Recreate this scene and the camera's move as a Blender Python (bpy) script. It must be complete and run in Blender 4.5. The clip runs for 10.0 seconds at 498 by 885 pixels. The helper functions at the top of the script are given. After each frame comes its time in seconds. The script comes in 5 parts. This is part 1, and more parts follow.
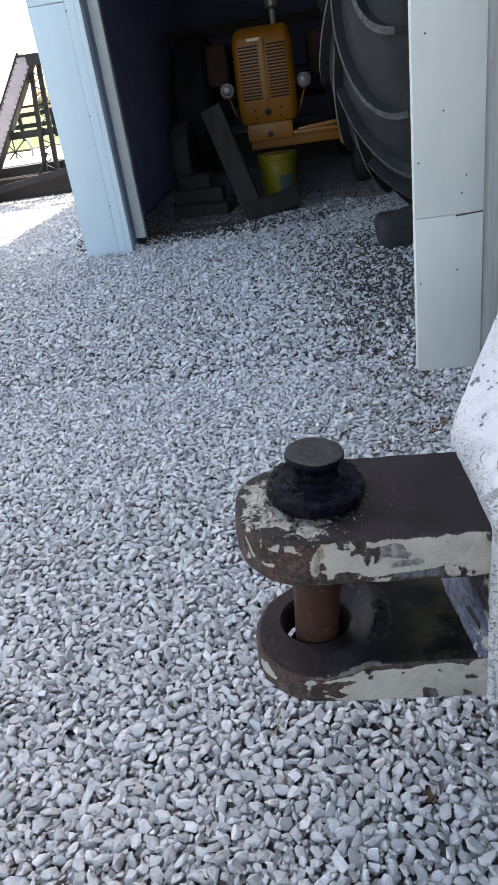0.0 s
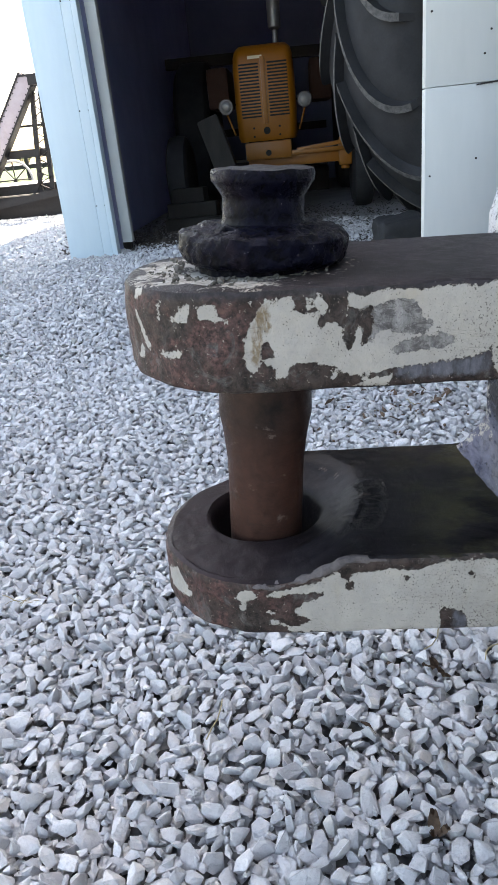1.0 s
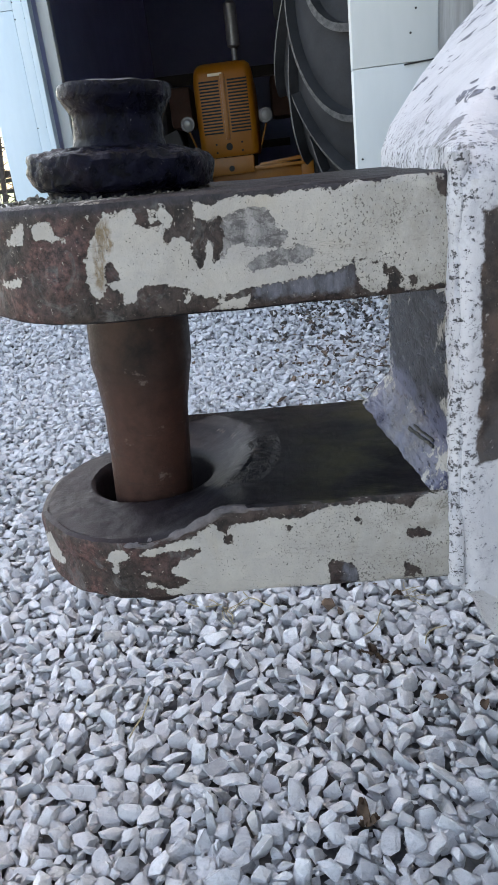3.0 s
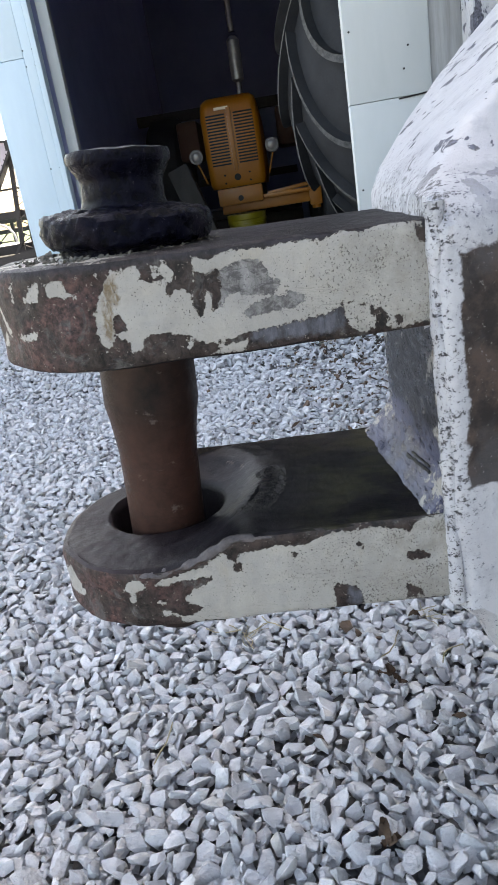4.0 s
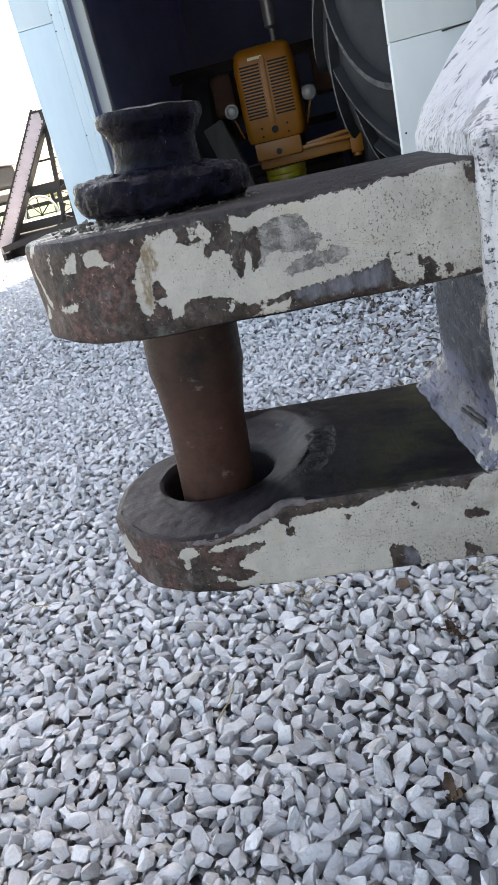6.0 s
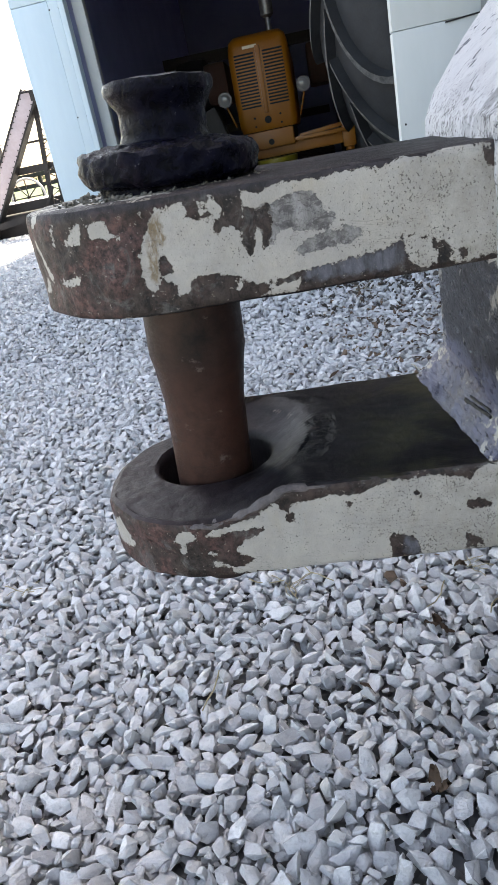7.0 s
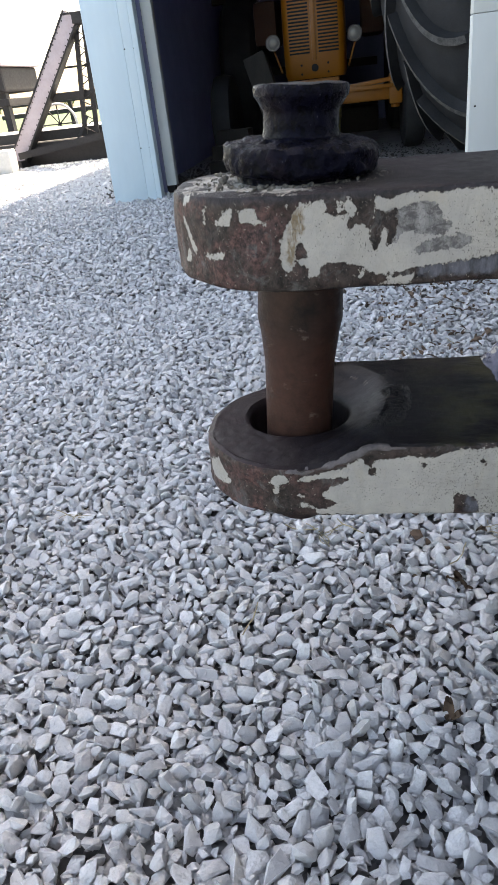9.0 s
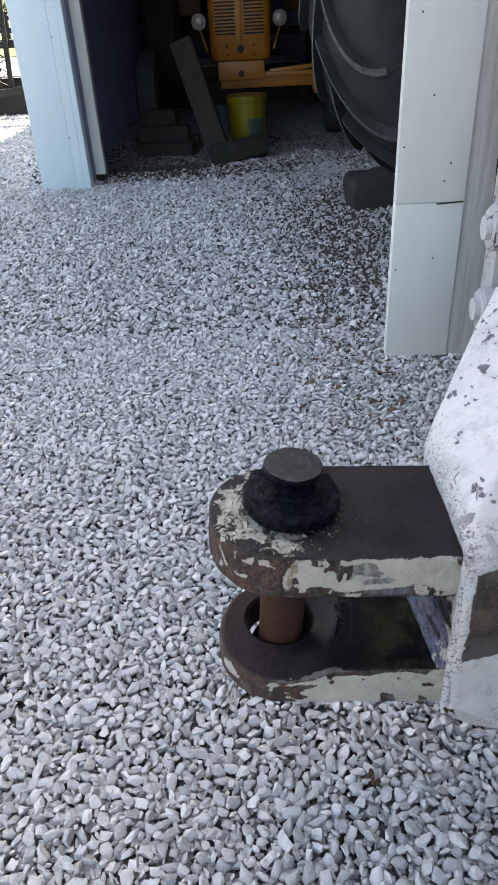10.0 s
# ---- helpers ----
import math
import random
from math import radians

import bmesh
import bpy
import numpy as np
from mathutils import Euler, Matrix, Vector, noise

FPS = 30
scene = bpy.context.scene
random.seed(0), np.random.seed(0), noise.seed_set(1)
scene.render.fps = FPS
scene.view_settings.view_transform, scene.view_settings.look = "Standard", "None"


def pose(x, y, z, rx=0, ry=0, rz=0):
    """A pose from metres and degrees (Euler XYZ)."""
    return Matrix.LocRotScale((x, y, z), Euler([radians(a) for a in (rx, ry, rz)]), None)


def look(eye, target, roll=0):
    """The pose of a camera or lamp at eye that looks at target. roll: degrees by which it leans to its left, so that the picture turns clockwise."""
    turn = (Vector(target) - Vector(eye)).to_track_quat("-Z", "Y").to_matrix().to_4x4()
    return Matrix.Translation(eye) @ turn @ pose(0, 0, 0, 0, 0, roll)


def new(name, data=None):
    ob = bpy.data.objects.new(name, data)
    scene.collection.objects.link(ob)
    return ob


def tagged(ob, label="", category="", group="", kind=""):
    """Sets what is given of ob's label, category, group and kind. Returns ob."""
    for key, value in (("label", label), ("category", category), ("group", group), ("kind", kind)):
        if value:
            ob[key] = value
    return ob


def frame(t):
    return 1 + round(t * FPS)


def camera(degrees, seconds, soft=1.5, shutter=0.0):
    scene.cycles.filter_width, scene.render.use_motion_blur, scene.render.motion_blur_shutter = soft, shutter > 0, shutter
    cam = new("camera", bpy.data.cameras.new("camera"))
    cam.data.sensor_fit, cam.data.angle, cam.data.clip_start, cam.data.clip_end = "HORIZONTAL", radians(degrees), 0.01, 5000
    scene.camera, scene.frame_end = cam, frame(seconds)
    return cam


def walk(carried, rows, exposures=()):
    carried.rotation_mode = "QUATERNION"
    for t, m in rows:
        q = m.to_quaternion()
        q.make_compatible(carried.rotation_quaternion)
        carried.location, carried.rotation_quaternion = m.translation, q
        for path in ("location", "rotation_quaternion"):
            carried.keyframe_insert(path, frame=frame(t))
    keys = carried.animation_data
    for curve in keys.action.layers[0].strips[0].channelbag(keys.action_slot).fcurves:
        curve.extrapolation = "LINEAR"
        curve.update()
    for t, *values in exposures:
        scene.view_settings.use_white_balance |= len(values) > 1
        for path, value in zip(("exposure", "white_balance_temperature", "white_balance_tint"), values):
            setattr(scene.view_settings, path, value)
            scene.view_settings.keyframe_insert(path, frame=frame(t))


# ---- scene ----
cam = camera(40.2, 10.0, soft=0.6, shutter=0.1)
PATH = [
    (0, (0.187, 0.204, 0.897), (-0.053, 1.954, -0.041), -8.9),
    (0.5, (0.21, 0.347, 0.657), (0.016, 2.154, -0.178), -4.9),
    (1, (0.192, 0.379, 0.578), (-0.013, 2.196, -0.231), -5.9),
    (1.5, (0.215, 0.382, 0.547), (0.062, 2.215, -0.239), -6.6),
    (2, (0.229, 0.396, 0.523), (0.017, 2.23, -0.248), -8.6),
    (2.5, (0.251, 0.408, 0.513), (0.136, 2.241, -0.278), -7.3),
    (2.7, (0.248, 0.405, 0.514), (0.1, 2.239, -0.271), -7.1),
    (3.8, (0.254, 0.377, 0.531), (0.141, 2.248, -0.165), -6.7),
    (4, (0.259, 0.377, 0.531), (0.067, 2.244, -0.16), -9.6),
    (4.5, (0.246, 0.368, 0.535), (-0.063, 2.215, -0.168), -11.7),
    (5, (0.257, 0.376, 0.535), (-0.037, 2.224, -0.17), -12.9),
    (5.5, (0.26, 0.382, 0.533), (-0.106, 2.206, -0.201), -14.7),
    (7, (0.247, 0.388, 0.525), (-0.059, 2.195, -0.276), -11.8),
    (7.5, (0.228, 0.391, 0.52), (-0.098, 2.187, -0.299), -11.5),
    (8, (0.223, 0.383, 0.509), (-0.03, 2.165, -0.362), -9.0),
    (8.5, (0.207, 0.357, 0.516), (-0.088, 2.145, -0.33), -9.9),
    (9, (0.2, 0.321, 0.565), (-0.131, 2.063, -0.359), -6.8),
    (9.5, (0.186, 0.268, 0.748), (-0.047, 1.967, -0.28), -6.5),
    (10, (0.157, 0.244, 0.95), (0.064, 1.917, -0.141), -3.2),
]
walk(cam, [(t, look(eye, target, roll)) for t, eye, target, roll in PATH], [(0.0, 2.55, 8200.0, 10.0), (0.6, 2.83, 8300.0, 10.0), (1.5, 2.91, 8300.0, 11.0), (5.5, 2.85, 8560.0, 11.0), (7.5, 2.75, 8560.0, 11.0), (8.5, 2.61, 8560.0, 11.0), (9.5, 2.71, 8560.0, 11.0), (10.0, 2.61, 8560.0, 11.0)])

# ---- light ----
world = bpy.data.worlds.new("sky")
scene.world = world
world.use_nodes = True
wn = world.node_tree
sky = wn.nodes.new("ShaderNodeTexSky")
sky.sky_type, sky.sun_disc = "NISHITA", False
SUN = Vector((0.18, 0.60, 1.0)).normalized()
sky.sun_elevation = math.asin(SUN.z)
sky.sun_rotation = math.atan2(SUN.x, SUN.y)
sky.air_density, sky.dust_density, sky.ozone_density = 1.0, 2.5, 1.0
wn.links.new(sky.outputs[0], wn.nodes["Background"].inputs[0])
wn.nodes["Background"].inputs[1].default_value = 0.13
sun = new("sun", bpy.data.lights.new("sun", "SUN"))
sun.data.energy, sun.data.angle, sun.data.color = 4.0, radians(0.5), (1.0, 0.95, 0.88)
sun.matrix_world = look((0, 0, 30), tuple(Vector((0, 0, 30)) - SUN))


# ---- materials ----
def material(name, rough=0.6, metal=0.0, color=(0.5, 0.5, 0.5)):
    m = bpy.data.materials.new(name)
    m.use_nodes = True
    b = m.node_tree.nodes["Principled BSDF"]
    b.inputs["Roughness"].default_value = rough
    b.inputs["Metallic"].default_value = metal
    b.inputs["Base Color"].default_value = (*color, 1)
    return m


class Nodes:
    """Short hand for building one material's nodes."""

    def __init__(self, m):
        self.t = m.node_tree
        self.b = self.t.nodes["Principled BSDF"]
        self.co = self.t.nodes.new("ShaderNodeTexCoord")

    def put(self, kind, **kw):
        n = self.t.nodes.new(kind)
        for k, v in kw.items():
            if k in n.inputs:
                self.to(v, n.inputs[k])
        return n

    def to(self, v, socket):
        if isinstance(v, bpy.types.NodeSocket):
            self.t.links.new(v, socket)
        elif isinstance(v, tuple) and len(v) == 3 and socket.type == "RGBA":
            socket.default_value = (*v, 1)
        else:
            socket.default_value = v

    def noise(self, scale, detail=4.0, rough=0.55, stretch=None, distortion=0.0, turn=0.0):
        v = self.co.outputs["Object"]
        if stretch:
            mp = self.put("ShaderNodeMapping", Vector=v)
            mp.inputs["Scale"].default_value = stretch
            mp.inputs["Rotation"].default_value = (0, radians(turn), 0)
            v = mp.outputs[0]
        return self.put("ShaderNodeTexNoise", Vector=v, Scale=scale, Detail=detail, Roughness=rough, Distortion=distortion).outputs[0]

    def ramp(self, v, *stops):
        n = self.put("ShaderNodeValToRGB", Fac=v)
        e = n.color_ramp.elements
        while len(e) < len(stops):
            e.new(0.5)
        for s, (p, c) in zip(e, stops):
            s.position = p
            s.color = (c, c, c, 1) if not isinstance(c, tuple) else (*c, 1)
        return n.outputs[0]

    def mix(self, f, a, b):
        n = self.t.nodes.new("ShaderNodeMix")
        n.data_type = "RGBA"
        self.to(f, n.inputs[0])
        self.to(a, n.inputs[6])
        self.to(b, n.inputs[7])
        return n.outputs[2]

    def math(self, op, a, b=0.5):
        n = self.t.nodes.new("ShaderNodeMath")
        n.operation = op
        self.to(a, n.inputs[0])
        self.to(b, n.inputs[1])
        return n.outputs[0]

    def axis(self, i, source="Object"):
        n = self.put("ShaderNodeSeparateXYZ", Vector=self.co.outputs[source])
        return n.outputs[i]

    def span(self, v, a, b, c, d):
        n = self.put("ShaderNodeMapRange", Value=v)
        for k, w in (("From Min", a), ("From Max", b), ("To Min", c), ("To Max", d)):
            n.inputs[k].default_value = w
        return n.outputs[0]

    def wear(self, name):
        return self.put_named("ShaderNodeAttribute", name).outputs["Fac"]

    def put_named(self, kind, name):
        n = self.t.nodes.new(kind)
        n.attribute_name = name
        return n

    def total(self, *vs):
        t = vs[0]
        for v in vs[1:]:
            t = self.math("ADD", t, v)
        return t

    def bump(self, height, strength, distance):
        n = self.put("ShaderNodeBump", Height=height, Strength=strength, Distance=distance)
        self.t.links.new(n.outputs[0], self.b.inputs["Normal"])

    def out(self, color=None, rough=None, metal=None):
        for v, k in ((color, "Base Color"), (rough, "Roughness"), (metal, "Metallic")):
            if v is not None:
                self.to(v, self.b.inputs[k])


def mottled(name, a, b, scale, rough=0.6, metal=0.0, bump=0.3, depth=0.002, stretch=None, fine=None, gloss=0.5):
    """Two tones by noise at two scales, with fine relief."""
    m = material(name, rough, metal)
    n = Nodes(m)
    n.b.inputs["Specular IOR Level"].default_value = gloss
    big = n.noise(scale, 5, 0.6, stretch)
    small = n.noise(fine or scale * 9, 5, 0.65, stretch)
    f = n.math("ADD", n.math("MULTIPLY", big, 0.6), n.math("MULTIPLY", small, 0.4))
    n.out(n.mix(n.ramp(f, (0.32, 0.0), (0.68, 1.0)), a, b), n.ramp(small, (0.3, max(rough - 0.12, 0.05)), (0.7, min(rough + 0.12, 1.0))))
    n.bump(f, bump, depth)
    return m


def stone_material():
    m = material("limestone", 0.85)
    n = Nodes(m)
    info = n.t.nodes.new("ShaderNodeObjectInfo")
    geo = n.t.nodes.new("ShaderNodeNewGeometry")
    r = n.math("FRACT", n.math("ADD", info.outputs["Random"], geo.outputs["Random Per Island"]))
    tone = n.ramp(r, (0.0, (0.33, 0.332, 0.342)), (0.15, (0.445, 0.448, 0.458)), (0.6, (0.545, 0.548, 0.558)), (0.94, (0.645, 0.646, 0.655)), (1.0, (0.46, 0.44, 0.41)))
    spots = n.put("ShaderNodeTexNoise", Vector=geo.outputs["Position"], Scale=330.0, Detail=6.0, Roughness=0.72).outputs[0]
    veins = n.put("ShaderNodeTexNoise", Vector=geo.outputs["Position"], Scale=110.0, Detail=4.0, Roughness=0.65).outputs[0]
    col = n.mix(n.ramp(spots, (0.30, 0.45), (0.52, 0.0)), tone, (0.30, 0.30, 0.315))
    col = n.mix(n.ramp(veins, (0.5, 0.0), (0.75, 0.5)), col, (0.62, 0.62, 0.635))
    n.out(col)
    n.bump(n.math("ADD", spots, n.math("MULTIPLY", veins, 1.4)), 1.0, 0.0030)
    return m


def bed_material():
    m = material("gravel_bed", 0.95)
    n = Nodes(m)
    v = n.put("ShaderNodeTexVoronoi", Vector=n.co.outputs["Object"], Scale=46.0, Randomness=1.0)
    v2 = n.put("ShaderNodeTexVoronoi", Vector=n.co.outputs["Object"], Scale=61.0, Randomness=1.0)
    sep = n.put("ShaderNodeSeparateColor", Color=v.outputs["Color"])
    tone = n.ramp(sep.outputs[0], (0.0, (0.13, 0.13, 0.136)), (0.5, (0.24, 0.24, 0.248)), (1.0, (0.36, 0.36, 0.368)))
    # gaps darkened, the shade between chips put into the colour
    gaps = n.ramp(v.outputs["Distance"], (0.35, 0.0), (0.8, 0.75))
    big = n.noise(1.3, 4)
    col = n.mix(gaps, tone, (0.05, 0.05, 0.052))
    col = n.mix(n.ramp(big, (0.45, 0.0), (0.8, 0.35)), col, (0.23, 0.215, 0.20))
    n.out(col)
    n.bump(n.math("ADD", n.math("MULTIPLY", v.outputs["Distance"], -1.0), n.math("MULTIPLY", v2.outputs["Distance"], -0.4)), 1.0, 0.02)
    return m


M_STONE = stone_material()
M_BED = bed_material()
M_DIRT = mottled("dark_soil", (0.024, 0.020, 0.017), (0.080, 0.067, 0.057), 30, 0.95, bump=0.6, depth=0.006)


def peeled_paint(name, specks, rim, foot):
    """Cream-grey paint flaking off dark rust. The wear maps on the mesh, in millimetres inside a flake's rim,
    say where the coat holds, where it is scuffed thin, where mill scale shows and where it is yellowed."""
    m = material(name, 0.6)
    n = Nodes(m)
    n.b.inputs["Specular IOR Level"].default_value = 0.3
    x = n.axis(0)
    coat, scuff, scale, stain = [n.wear(k) for k in ("coat", "scuff", "scale", "stain")]
    flake = n.noise(95, 5, 0.6, None, 0.4)
    chip = n.noise(330, 5, 0.65)
    ragged = n.total(n.math("MULTIPLY", n.math("SUBTRACT", flake, 0.5), 6.0), n.math("MULTIPLY", n.math("SUBTRACT", chip, 0.5), 7.0))
    s = n.total(coat, ragged, n.span(n.axis(2), foot + 0.0025, foot, 0.0, -14.0))
    keep = n.span(s, 0.0, 0.12, 0.0, 1.0)
    lip = n.span(s, 0.1, 0.55, 0.0, 1.0)
    # bare metal: near-black rust, plum-brown bloom, mossy grey film, blue-grey mill scale, pale flecks
    grain = n.noise(150, 8, 0.78, (1, 1, 0.8), 0.5)
    rust = n.mix(n.ramp(grain, (0.40, 0.0), (0.60, 1.0)), (0.0024, 0.0019, 0.0018), (0.046, 0.034, 0.029))
    bloom = n.math("MULTIPLY", n.ramp(n.noise(38, 6, 0.7), (0.42, 0.0), (0.56, 1.0)), n.span(x, 0.12, 0.06, 0.15, 1.0))
    rust = n.mix(bloom, rust, n.mix(n.ramp(chip, (0.38, 0.0), (0.62, 1.0)), (0.010, 0.0046, 0.0044), (0.105, 0.052, 0.047)))
    rust = n.mix(n.ramp(n.noise(46, 5, 0.7, None, 0.8), (0.56, 0.0), (0.64, 0.7)), rust, n.mix(n.ramp(grain, (0.4, 0.0), (0.6, 1.0)), (0.040, 0.041, 0.040), (0.115, 0.112, 0.108)))
    blue = n.math("MULTIPLY", n.span(n.math("ADD", scale, n.math("MULTIPLY", ragged, 1.2)), -1.0, 2.0, 0.0, 0.92), n.span(n.noise(60, 5, 0.7), 0.30, 0.50, 0.55, 1.0))
    rust = n.mix(blue, rust, n.mix(n.ramp(n.noise(70, 7, 0.75, (1.6, 1, 0.5)), (0.36, 0.0), (0.64, 1.0)), (0.028, 0.029, 0.035), (0.125, 0.132, 0.155)))
    rust = n.mix(n.ramp(n.noise(420, 4, 0.7), (0.64, 0.0), (0.68, 0.8)), rust, (0.26, 0.235, 0.205))
    # darker band along the top rim
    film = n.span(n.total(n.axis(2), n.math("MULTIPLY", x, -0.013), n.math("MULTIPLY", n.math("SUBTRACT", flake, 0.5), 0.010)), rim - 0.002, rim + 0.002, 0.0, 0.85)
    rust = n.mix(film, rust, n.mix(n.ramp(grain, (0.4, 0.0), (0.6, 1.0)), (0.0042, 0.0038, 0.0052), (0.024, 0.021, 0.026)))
    # coat: warm cream, greyer clouds, yellowed runs, pits thick towards the far end, hairline cracks
    paint = n.mix(n.ramp(n.noise(22, 5, 0.7), (0.40, 0.0), (0.66, 0.8)), (0.350, 0.336, 0.304), (0.262, 0.254, 0.238))
    paint = n.mix(n.ramp(n.noise(75, 6, 0.75, (0.5, 1, 1.4)), (0.54, 0.0), (0.68, 0.5)), paint, (0.25, 0.245, 0.235))
    paint = n.mix(n.math("MULTIPLY", n.span(n.math("ADD", stain, n.math("MULTIPLY", ragged, 0.8)), -0.5, 1.5, 0.0, 1.0), n.span(n.noise(130, 5, 0.7, (1.6, 1, 0.6)), 0.36, 0.52, 0.0, 0.95)), paint, (0.150, 0.108, 0.060))
    paint = n.mix(n.ramp(n.noise(26, 4, 0.65, (1.5, 1, 0.5)), (0.60, 0.0), (0.72, 0.4)), paint, (0.33, 0.285, 0.20))
    paint = n.mix(n.ramp(n.math("ABSOLUTE", n.math("SUBTRACT", n.noise(30, 5, 0.65, (0.35, 1, 1.3), 1.2), 0.58)), (0.0, 0.6), (0.003, 0.0)), paint, (0.07, 0.062, 0.055))
    pits = n.total(n.math("MULTIPLY", n.noise(1000, 3, 0.6, (1, 1, 0.7)), 0.75), n.math("MULTIPLY", n.noise(60, 4, 0.6), 0.25), n.span(x, 0.13, 0.25, -0.04, specks))
    paint = n.mix(n.ramp(pits, (0.585, 0.0), (0.61, 0.9)), paint, (0.060, 0.054, 0.048))
    paint = n.mix(n.ramp(n.noise(240, 6, 0.8), (0.50, 0.0), (0.74, 0.4)), paint, (0.23, 0.225, 0.21))
    paint = n.mix(n.math("MULTIPLY", n.span(x, 0.17, 0.255, 0.0, 0.8), n.ramp(n.noise(55, 6, 0.75), (0.38, 0.0), (0.62, 1.0))), paint, (0.175, 0.165, 0.142))
    # scuffed thin: streaked greys, dark where it has gone to the primer
    thin = n.span(n.math("ADD", scuff, ragged), 0.0, 0.3, 0.0, 0.95)
    streak = n.noise(95, 8, 0.8, (1.7, 1, 0.8), 0.5, -28.0)
    grey = n.mix(n.ramp(streak, (0.36, 0.0), (0.64, 1.0)), (0.050, 0.048, 0.048), (0.250, 0.246, 0.240))
    grey = n.mix(n.ramp(n.noise(140, 6, 0.8, (0.9, 1, 1.6), 0.6, 30.0), (0.50, 0.0), (0.58, 0.8)), grey, (0.040, 0.037, 0.038))
    paint = n.mix(thin, paint, grey)
    n.out(n.mix(keep, rust, n.mix(lip, (0.11, 0.095, 0.08), paint)), n.ramp(keep, (0.0, 0.55), (1.0, 0.45)))
    n.bump(n.total(n.math("MULTIPLY", keep, 0.9), n.math("MULTIPLY", chip, 0.5), n.math("MULTIPLY", grain, 0.6), n.math("MULTIPLY", thin, -0.3)), 0.8, 0.0012)
    return m


def plate_top():
    """Dark greasy steel with a few off-white flakes left round the nose."""
    m = material("flaked_plate_top", 0.45)
    n = Nodes(m)
    n.b.inputs["Specular IOR Level"].default_value = 0.11
    x, y = n.axis(0), n.axis(1)
    dx = n.math("SUBTRACT", x, 0.082)
    r = n.math("SQRT", n.math("ADD", n.math("MULTIPLY", dx, dx), n.math("MULTIPLY", y, y)))
    f = n.total(n.noise(60, 6, 0.66, None, 0.7), n.span(r, 0.062, 0.080, 0.085, -0.03), n.span(x, 0.06, 0.16, 0.035, -0.16))
    keep = n.ramp(f, (0.575, 0.0), (0.585, 1.0))
    fine = n.noise(110, 7, 0.75)
    dark = n.mix(n.ramp(n.noise(16, 5, 0.65), (0.35, 0.0), (0.65, 1.0)), (0.006, 0.0050, 0.0062), (0.021, 0.0175, 0.0205))
    dark = n.mix(n.ramp(fine, (0.5, 0.0), (0.70, 0.6)), dark, (0.030, 0.026, 0.027))
    dark = n.mix(n.ramp(n.noise(420, 4, 0.7), (0.64, 0.0), (0.68, 0.7)), dark, (0.16, 0.15, 0.14))
    n.out(n.mix(keep, dark, n.mix(n.ramp(fine, (0.4, 0.0), (0.6, 1.0)), (0.36, 0.345, 0.31), (0.17, 0.155, 0.135))), n.ramp(fine, (0.3, 0.36), (0.7, 0.6)))
    n.bump(n.math("ADD", fine, keep), 0.7, 0.0016)
    return m


def worn_top():
    """Greasy lower plate: plum-brown worn nose, ground swirl tinted for its bluish sheen and torn arc behind the hole,
    olive film further back.
    """
    m = material("greasy_dark_steel", 0.4)
    n = Nodes(m)
    n.b.inputs["Specular IOR Level"].default_value = 0.10
    x, y = n.axis(0), n.axis(1)
    dx = n.math("SUBTRACT", x, 0.077)
    r = n.math("SQRT", n.math("ADD", n.math("MULTIPLY", dx, dx), n.math("MULTIPLY", y, y)))
    big, fine = n.noise(20, 5, 0.65), n.noise(120, 7, 0.75)
    col = n.mix(n.ramp(big, (0.35, 0.0), (0.65, 1.0)), (0.004, 0.0034, 0.004), (0.016, 0.0132, 0.0145))
    col = n.mix(n.math("MULTIPLY", n.span(x, 0.11, 0.05, 0.0, 0.75), n.ramp(fine, (0.3, 0.4), (0.7, 1.0))), col, (0.042, 0.027, 0.0285))
    col = n.mix(n.math("MULTIPLY", n.span(x, 0.16, 0.20, 0.0, 0.9), n.ramp(n.noise(28, 5, 0.7), (0.44, 0.0), (0.60, 1.0))), col, (0.042, 0.038, 0.020))
    ring = n.math("MULTIPLY", n.span(r, 0.045, 0.055, 0.0, 1.0), n.span(r, 0.088, 0.070, 0.0, 1.0))
    ring = n.math("MULTIPLY", ring, n.span(dx, 0.0, 0.03, 0.0, 1.0))
    # lighter bluish sheen of the swirl put into the colour
    col = n.mix(n.math("MULTIPLY", ring, 0.3), col, (0.018, 0.0175, 0.023))
    arc = n.math("MULTIPLY", n.span(r, 0.066, 0.069, 0.0, 1.0), n.span(r, 0.086, 0.080, 0.0, 1.0))
    arc = n.math("MULTIPLY", arc, n.span(n.math("ABSOLUTE", n.math("ADD", y, 0.012)), 0.036, 0.024, 0.0, 1.0))
    arc = n.math("MULTIPLY", n.math("MULTIPLY", arc, n.span(dx, 0.02, 0.05, 0.0, 1.0)), n.ramp(n.noise(140, 6, 0.75, (1, 0.6, 1)), (0.46, 0.0), (0.54, 1.0)))
    col = n.mix(arc, col, (0.003, 0.003, 0.004))
    col = n.mix(n.ramp(n.noise(360, 4, 0.7), (0.66, 0.0), (0.70, 0.6)), col, (0.11, 0.10, 0.095))
    n.out(col, n.ramp(n.math("SUBTRACT", n.math("ADD", fine, n.math("MULTIPLY", arc, 0.3)), n.math("MULTIPLY", ring, 0.03)), (0.3, 0.30), (0.7, 0.52)))
    n.bump(n.math("SUBTRACT", n.total(n.math("MULTIPLY", fine, 0.5), n.math("MULTIPLY", big, 0.8)), n.math("MULTIPLY", arc, 1.6)), 0.7, 0.0018)
    return m


